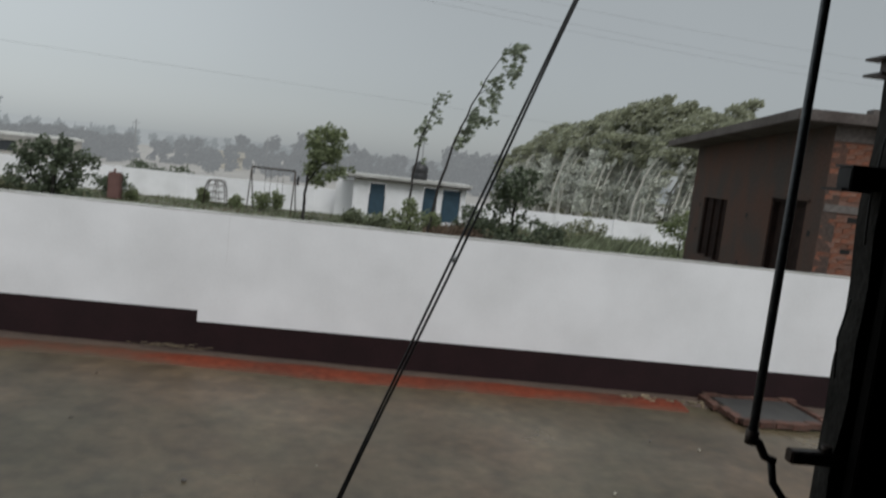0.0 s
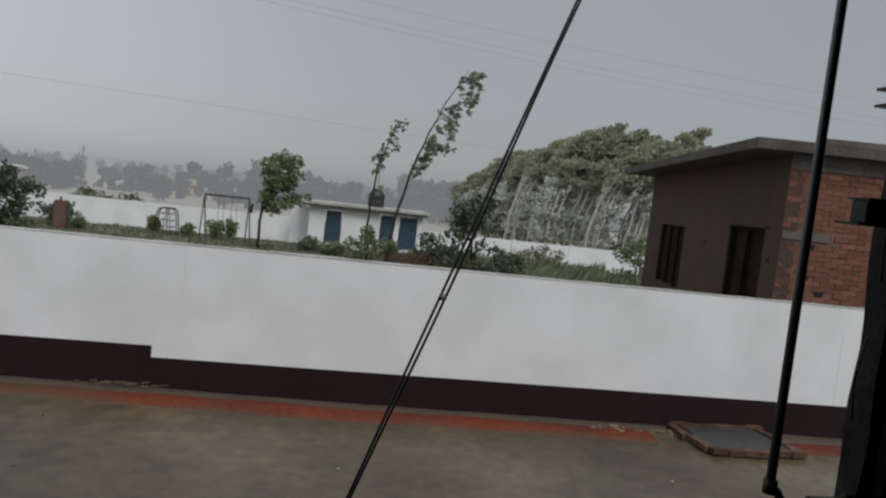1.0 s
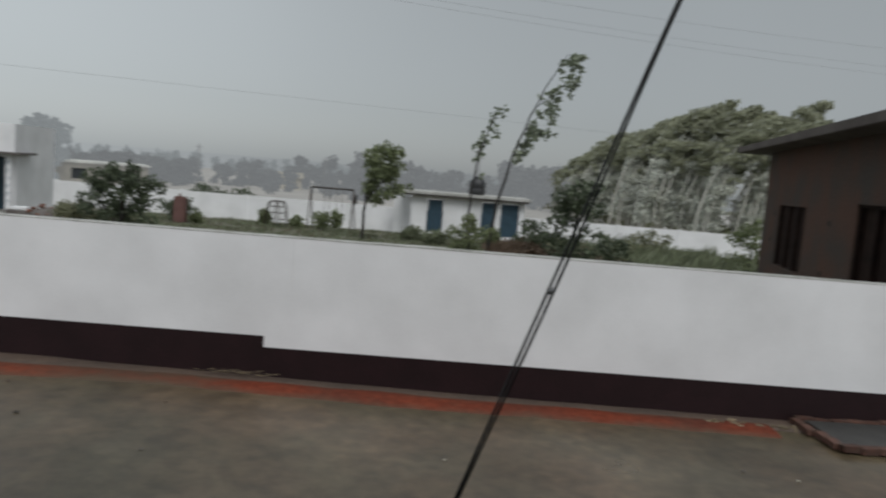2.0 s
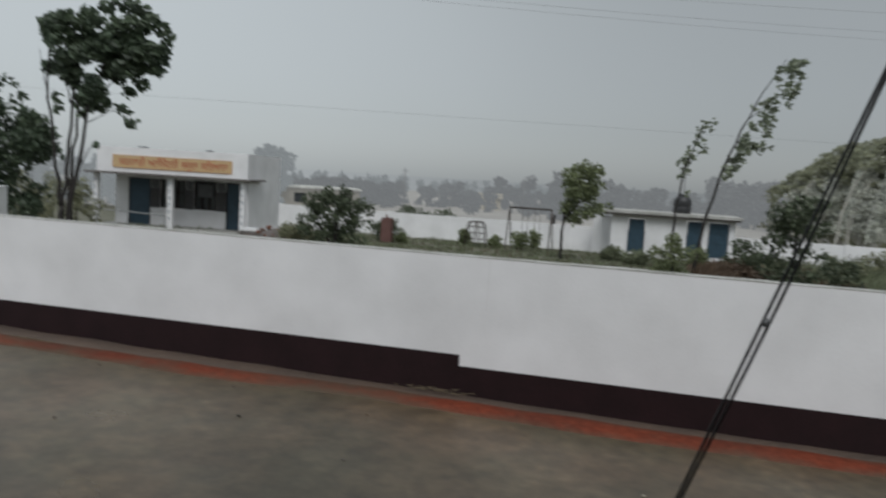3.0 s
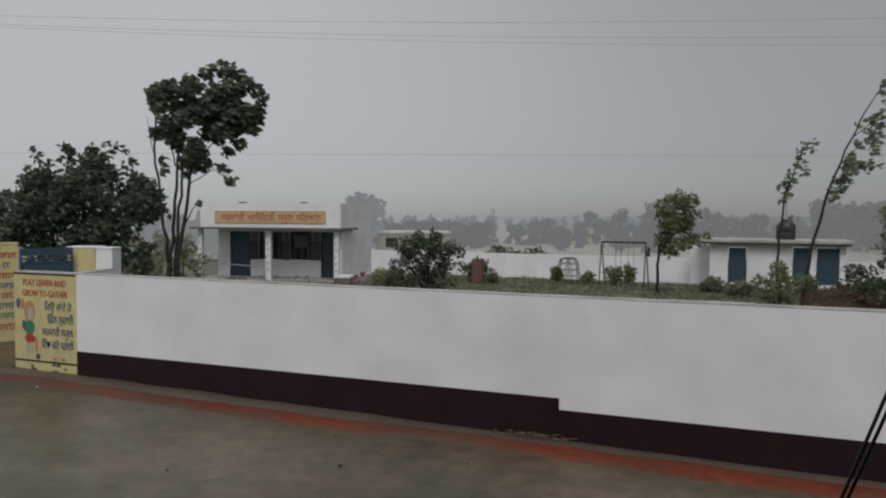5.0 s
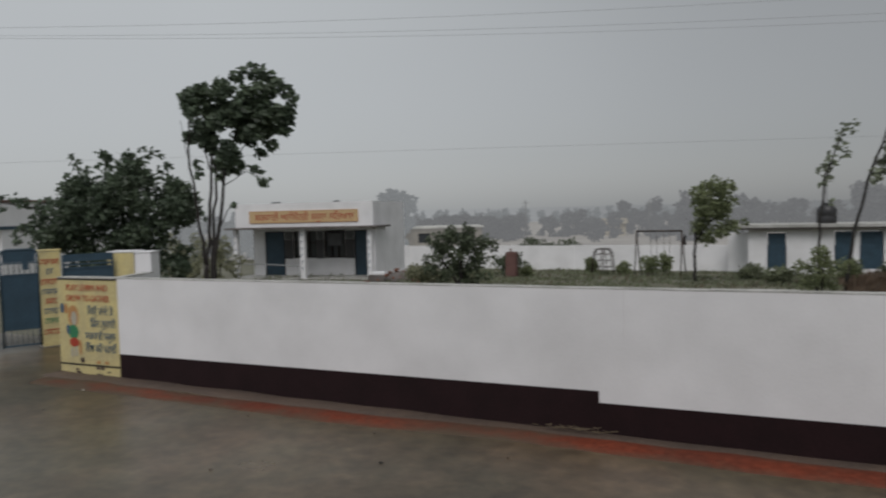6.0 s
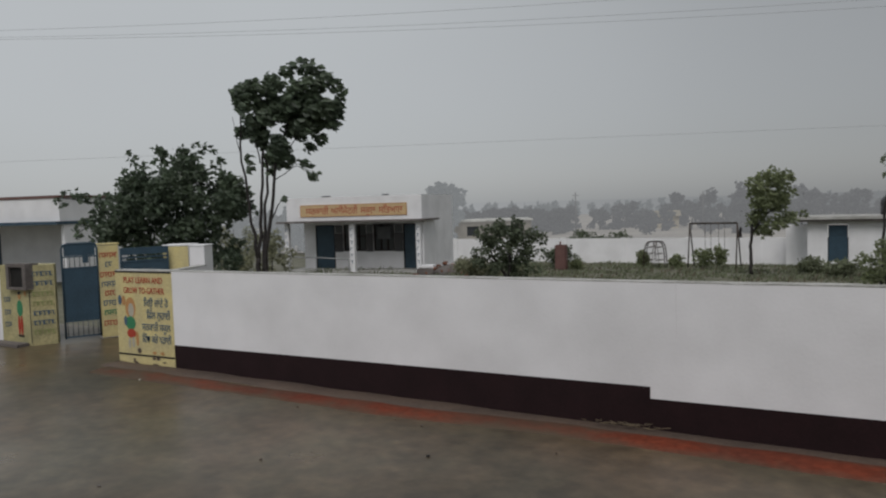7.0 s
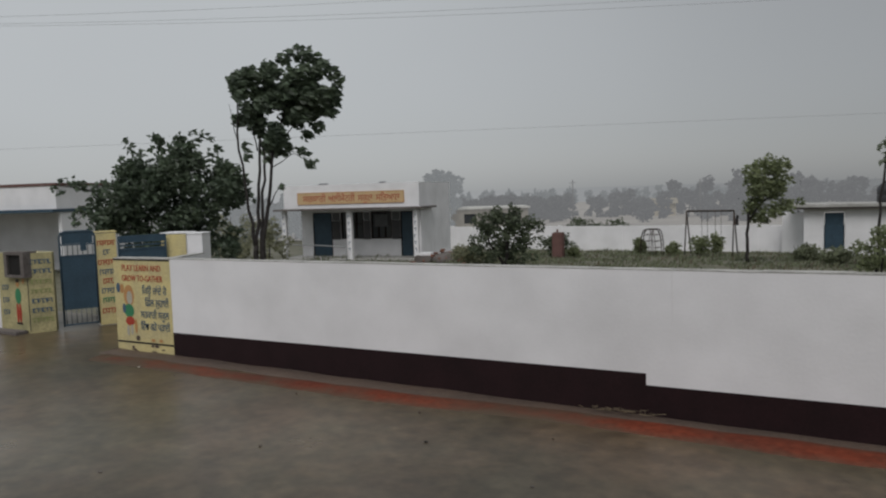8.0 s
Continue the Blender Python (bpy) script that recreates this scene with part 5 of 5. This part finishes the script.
# leaning plantation east of the yard
def plantation_tree(seed):
    r = np.random.default_rng(seed)
    lean = r.uniform(4.2, 5.4)
    h = r.uniform(9.6, 10.6)

    def axis_at(q):
        return lean * q ** 2.3, h * (1.12 * q - 0.12 * q ** 3)
    bl = []
    for k in range(84):
        q = 0.56 + 0.44 * (k / 83) ** 0.9
        w_ = 0.2 + 1.15 * min(1.0, (1.0 - q) / 0.28) ** 0.7
        ax, az = axis_at(q)
        u, d_ = r.uniform(-1, 1, 2)
        bl.append((ax - 0.35 * u * w_, d_ * w_, az + 0.62 * u * w_, r.uniform(0.3, 0.5) * (0.55 + 0.45 * min(1.0, (1.0 - q) / 0.2))))
    low = []
    for k in range(64):
        q = r.uniform(0.12, 0.74)
        ax, az = axis_at(q)
        low.append((ax + r.uniform(-0.3, 1.0), r.uniform(-0.9, 0.9), az, r.uniform(0.22, 0.5)))
    st = [[((axis_at(q)[0], 0, axis_at(q)[1]), w_) for q, w_ in ((0.0, 0.10), (0.3, 0.09), (0.55, 0.075), (0.75, 0.055), (0.97, 0.02))]]
    for k in range(3):
        ox, oy, g = r.uniform(-1.1, 1.1), r.uniform(-1.0, 1.0), r.uniform(0.8, 1.15)
        st.append([((ox + g * axis_at(q)[0], oy * (1 - 0.5 * q), axis_at(q)[1] * (0.9 + 0.1 * g)), w_) for q, w_ in ((0.0, 0.075), (0.25, 0.07), (0.5, 0.055), (0.78, 0.025))])
    for k in range(6):
        q = r.uniform(0.15, 0.6)
        ax, az = axis_at(q)
        st.append([((ax, 0, az), 0.035), ((ax + 0.9, r.uniform(-0.6, 0.6), az + 0.7), 0.01)])
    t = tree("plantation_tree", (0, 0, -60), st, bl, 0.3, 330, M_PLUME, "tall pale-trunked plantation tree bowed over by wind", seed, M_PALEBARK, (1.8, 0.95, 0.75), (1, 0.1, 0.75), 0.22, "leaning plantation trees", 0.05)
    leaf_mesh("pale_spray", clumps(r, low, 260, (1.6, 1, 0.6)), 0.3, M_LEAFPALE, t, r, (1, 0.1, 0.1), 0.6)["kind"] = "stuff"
    return t


kinds = [plantation_tree(200 + k) for k in range(5)]
spots = [(15.6 + (i % 3) * 0.7, 54.0 + i * 2.6) for i in range(18)] + [(17.6 + (i % 2) * 1.2, 47.6 + i * 2.9) for i in range(14)] + [(20.4 + (i % 3) * 1.2, 47.4 + i * 3.2) for i in range(8)] + [(31.2, 49.0), (33.7, 51.4)]
for k, (x, y) in enumerate(spots):
    far = min(1.0, max(0.0, (y - 56) / 44))
    near = min(1.0, max(0.0, (56 - y) / 9)) * (x < 30)
    m = pose(x, y, -0.85, 0, 0, random.uniform(-12, 12)) @ Matrix.Scale((1.05 - 0.36 * far - 0.17 * near) * random.uniform(0.94, 1.05), 4)
    if k < 5:
        kinds[k].matrix_basis = m
    else:
        c = copy_thing(kinds[k % 5], m)
        c.matrix_basis = m
# low scrub between their trunks
B = [(17 + random.uniform(-2, 6), 46.8 + random.uniform(0, 40), random.uniform(0.0, 1.2), random.uniform(0.4, 0.7)) for _ in range(60)]
B += [(18.5 + random.uniform(-2, 4), 66 + random.uniform(0, 50), random.uniform(-0.5, 4.2), random.uniform(0.8, 1.3)) for _ in range(170)]
tagged(leaf_mesh("scrub", clumps(np.random.default_rng(3), B, 90, (1, 1, 0.8)), 0.4, M_LEAF3, None, np.random.default_rng(4)), "tangled pale olive scrub under the plantation trees", "scrub", kind="stuff")
B = [(16.5 + random.uniform(-1.5, 6), 47.0 + random.uniform(0, 24), random.uniform(0.5, 4.5), random.uniform(0.3, 0.6)) for _ in range(50)]
tagged(leaf_mesh("pale_scrub", clumps(np.random.default_rng(8), B, 60, (1, 1, 0.8)), 0.35, M_LEAFPALE, None, np.random.default_rng(9)), "pale leaf undersides turned up by wind, paled further as haze", "scrub", kind="stuff")


# ---- weeds ----
def blades(name, n, x0, x1, y0, y1, h0, h1, material, label, seed):
    r = np.random.default_rng(seed)
    x, y = r.uniform(x0, x1, n), r.uniform(y0, y1, n)
    keep = np.array([noise.noise((a * 0.35, b * 0.35, seed)) > -0.25 for a, b in zip(x, y)])
    x, y = x[keep], y[keep]
    z = np.array([ground_z(a, b) - 0.03 for a, b in zip(x, y)])
    n = len(x)
    h = r.uniform(h0, h1, n) * np.array([0.75 + 0.6 * noise.noise((a * 0.5, b * 0.5, seed + 3)) for a, b in zip(x, y)]).clip(0.25)
    a = r.uniform(0, math.pi, n)
    w = r.uniform(0.02, 0.06, n)
    dx, dy = np.cos(a) * w, np.sin(a) * w
    lx, ly = r.normal(0.3, 0.25, n) * h, r.normal(0.05, 0.2, n) * h
    v = np.stack([np.stack([x - dx, y - dy, z], 1), np.stack([x + dx, y + dy, z], 1), np.stack([x + lx * 0.4 + dx * 0.7, y + ly * 0.4 + dy * 0.7, z + h * 0.6], 1), np.stack([x + lx, y + ly, z + h], 1)], 1)
    me = bpy.data.meshes.new(name)
    me.from_pydata(v.reshape(-1, 3).tolist(), [], (np.arange(n)[:, None] * 4 + np.array([0, 1, 2, 3])).tolist())
    me.materials.append(material)
    return tagged(new(name, me), label, "weeds", kind="stuff")


blades("weeds", 26000, -18, 18, 26, 45.5, 0.08, 0.27, M_WEED, "rain-beaten green weeds over the schoolyard", 1)
blades("tall_weeds", 8000, 5.5, 16, 22, 44, 0.4, 1.1, M_WEED, "tall tangled weeds before the rear wall", 2)
blades("brown_weeds", 2500, -16, 16, 26, 45, 0.1, 0.35, M_STALK, "brown dead stalks among the weeds", 7)
blades("dry_weeds", 4000, 2.6, 8, 26, 40, 0.4, 0.9, M_DRY, "reddish dry weeds beside the toilet block", 3)
blades("red_weeds", 5000, 1.8, 6.4, 28.2, 31.0, 0.5, 1.0, M_DRY, "reddish rain-beaten weeds behind the boundary wall", 5)
blades("yard_weeds", 6000, -27, -14, 27, 42, 0.1, 0.35, M_WEED, "thin grass beside the school block", 4)

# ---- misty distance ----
# emissive ring added to hide the ground beyond the fields
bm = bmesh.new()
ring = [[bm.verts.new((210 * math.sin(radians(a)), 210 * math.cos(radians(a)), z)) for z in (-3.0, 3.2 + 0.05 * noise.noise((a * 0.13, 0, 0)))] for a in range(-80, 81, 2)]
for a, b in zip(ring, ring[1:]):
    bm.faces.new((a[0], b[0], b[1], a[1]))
tagged(link("backdrop", bm, M_MIST), "glowing grey ring standing in for rain mist beyond the far fields", "mist", kind="structure")

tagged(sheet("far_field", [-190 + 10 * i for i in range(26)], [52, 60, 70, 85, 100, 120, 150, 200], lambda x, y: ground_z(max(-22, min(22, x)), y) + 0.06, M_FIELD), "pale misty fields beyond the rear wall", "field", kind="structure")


def far_wood(name, angles, dist, height, n, leaf, label, seed, material=None):
    r = np.random.default_rng(seed)
    bl, tr = [], bmesh.new()
    for k in range(n):
        a = radians(angles[0] + (angles[1] - angles[0]) * (k + r.uniform(-0.4, 0.4)) / n)
        d, h = r.uniform(*dist), r.uniform(*height)
        x, y = -math.sin(a) * d, math.cos(a) * d
        tube(tr, [(x, y, -0.95), (x + 0.2, y, h * 0.6 - 0.85)], [0.16, 0.08], 5)
        for j in range(10):
            s_ = r.uniform(0.12, 1.0)
            bl.append((x + r.uniform(-0.6, 1.2) * h * 0.25, y + r.uniform(-1, 1), h * s_ - 0.85, h * r.uniform(0.12, 0.2)))
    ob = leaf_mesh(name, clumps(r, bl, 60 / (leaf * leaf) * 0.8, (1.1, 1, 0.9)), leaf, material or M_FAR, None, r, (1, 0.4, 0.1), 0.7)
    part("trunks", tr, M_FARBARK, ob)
    return tagged(ob, label, "woods", kind="stuff")


far_wood("far_woods", (18, 40), (86, 112), (2.0, 3.1), 120, 0.45, "misty line of far trees beyond the fields", 61, M_MIDFAR)
far_wood("far_woods", (-25, 85), (170, 200), (2.6, 3.6), 130, 1.3, "dim belt of woods on the misty horizon", 62)
far_wood("far_woods", (2, 17), (78, 112), (2.2, 4.3), 19, 0.5, "scattered hazy trees beyond the rear wall", 63, M_MIDFAR)
far_wood("far_woods", (-5, 3), (85, 115), (2.6, 4.0), 13, 0.6, "hazy trees behind the toilet block", 64, M_MIDFAR)
far_wood("far_woods", (-13, -5), (92, 115), (4.0, 5.6), 18, 0.6, "hazy trees running into the plantation", 68, M_MIDFAR)
far_wood("far_woods", (27.7, 29.0), (62, 66), (4.9, 5.5), 2, 0.5, "hazy tall trees behind the school", 65)
far_wood("far_woods", (36, 53), (62, 74), (2.4, 3.6), 16, 0.45, "hazy scrub line behind the school path", 67)
far_wood("far_woods", (52, 60), (60, 75), (3.6, 5.0), 6, 0.5, "hazy trees behind the school wing", 66)
# haze over this building is glow set into its wall and roof materials
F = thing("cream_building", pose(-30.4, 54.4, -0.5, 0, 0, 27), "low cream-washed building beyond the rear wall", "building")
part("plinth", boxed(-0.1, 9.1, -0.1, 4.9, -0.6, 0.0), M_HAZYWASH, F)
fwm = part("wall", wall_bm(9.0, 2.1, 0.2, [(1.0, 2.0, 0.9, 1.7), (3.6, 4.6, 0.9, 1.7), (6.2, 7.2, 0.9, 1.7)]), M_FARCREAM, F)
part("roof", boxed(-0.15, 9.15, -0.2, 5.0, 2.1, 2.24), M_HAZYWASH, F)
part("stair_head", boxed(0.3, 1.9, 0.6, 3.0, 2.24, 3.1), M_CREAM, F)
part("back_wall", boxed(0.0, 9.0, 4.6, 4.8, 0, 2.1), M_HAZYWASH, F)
for x in (1.0, 3.6, 6.2):
    part("window", boxed(x, x + 1.0, 0.1, 0.13, 0.9, 1.7), M_GLASS, F)
F2 = thing("shed", pose(-20.5, 97.0, -0.5, 0, 0, 15), "distant straw-coloured shed in the fields", "shed")
part("wall", boxed(0, 3.4, 0, 3, -0.6, 1.3), M_FARCREAM, F2)
bm = bmesh.new()
vs = [bm.verts.new(p) for p in ((-0.3, -0.4, 1.3), (3.7, -0.4, 1.3), (3.7, 3.4, 1.3), (-0.3, 3.4, 1.3), (-0.3, 1.5, 2.0), (3.7, 1.5, 2.0))]
for f in ((0, 1, 5, 4), (2, 3, 4, 5), (0, 4, 3), (1, 2, 5), (0, 3, 2, 1)):
    bm.faces.new([vs[i] for i in f])
part("roof", bm, M_FARCREAM, F2)
for x, y, h in ((-26.5, 84, 4.6), (-13.4, 92, 4.3), (4.3, 70, 5.6)):
    p_ = thing("utility_pole", pose(x, y, -0.5), "distant concrete utility pole with a cross-arm", "pole", "distant utility poles")
    part("pole", tubed([(0, 0, -0.5), (0, 0, h)], [0.10, 0.07], 6), M_FARBARK, p_)
    part("cross_arm", boxed(-0.4, 0.4, -0.03, 0.03, h - 0.4, h - 0.33), M_FARBARK, p_)

# ---- heap beside the school ----
heap = thing("brick_heap", pose(-17.6, 34.0, -0.5, 0, 0, 10), "low heap of old bricks and slabs beside the school", "heap")
hr = random.Random(9)
hm = [brick_mesh(0.23, 0.08, 0.11) for _ in range(3)]
for k in range(60):
    a_, q_ = hr.gauss(0, 0.8), hr.gauss(0, 0.35)
    o = new("brick", hr.choice(hm))
    o.parent = heap
    o.matrix_basis = pose(a_, q_, 0.04 + max(0, 0.85 - abs(a_) * 0.5 - abs(q_) * 0.6) * hr.random(), hr.uniform(-30, 30), hr.uniform(-30, 30), hr.uniform(0, 180))
part("slab_piece", boxed(-1.7, -0.7, -0.3, 0.3, 0.0, 0.34, 0.03), M_SLAB, heap)
part("slab_piece", boxed(-1.5, -0.8, -0.2, 0.3, 0.34, 0.5, 0.03), M_WALL, heap)
part("core", tubed([(0, 0, 0), (0.05, 0, 0.3), (0.1, 0, 0.52)], [0.9, 0.6, 0.12], 9), M_SLAB, heap)

# ---- litter ----
r = random.Random(4)
bm = bmesh.new()
for k in range(45):
    x, y = r.gauss(-2.5, 0.24), 9.36 + r.uniform(-0.08, 0.06)
    a = r.uniform(0, 3.14)
    ln = r.uniform(0.05, 0.16)
    z = road_z(x) + 0.045 + r.uniform(0, 0.03)
    tube(bm, [(x, y, z), (x + math.cos(a) * ln, y + math.sin(a) * ln * 0.5, z + r.uniform(-0.01, 0.02))], 0.004, 4)
tagged(link("straw_heap", bm, M_PALE_DEBRIS), "scatter of pale straw at the wall foot", "straw", kind="stuff")
bm = bmesh.new()
for k in range(24):
    x, y = r.uniform(3.4, 5.0), 9.12 + r.gauss(0, 0.05)
    z, a, q = road_z(x) + 0.03, r.uniform(0, 3.14), r.uniform(0.015, 0.05)
    n_ = r.randint(4, 6)
    top = [bm.verts.new((x + q * r.uniform(0.6, 1.9) * math.cos(a + 6.283 * i / n_), y + q * r.uniform(0.5, 1.0) * math.sin(a + 6.283 * i / n_), z + r.uniform(0.0, 0.02))) for i in range(n_)]
    low = [bm.verts.new((v.co.x, v.co.y, z - 0.03)) for v in top]
    bm.faces.new(top)
    for i in range(n_):
        bm.faces.new((top[i], low[i], low[(i + 1) % n_], top[(i + 1) % n_]))
bmesh.ops.recalc_face_normals(bm, faces=bm.faces)
tagged(link("rubble", bm, M_PALE_DEBRIS), "broken cement rubble at the strip's end", "rubble", kind="stuff")
for k in range(26):
    x, y = r.uniform(-11, 4.5), r.choice((r.uniform(5.0, 8.4), r.uniform(8.3, 9.0)))
    bm = bmesh.new()
    bmesh.ops.create_icosphere(bm, subdivisions=1, radius=r.uniform(0.008, 0.02))
    bmesh.ops.scale(bm, vec=(1.5, 1, 0.6), verts=bm.verts)
    o = tagged(link("pebble", bm, r.choice((M_MUD, M_CREAM, M_BARK, M_SLAB))), "small loose stone lying on the wet lane", "stone", "loose stones")
    o.matrix_basis = pose(x, y, road_z(x) + 0.012, 0, 0, r.uniform(0, 180))
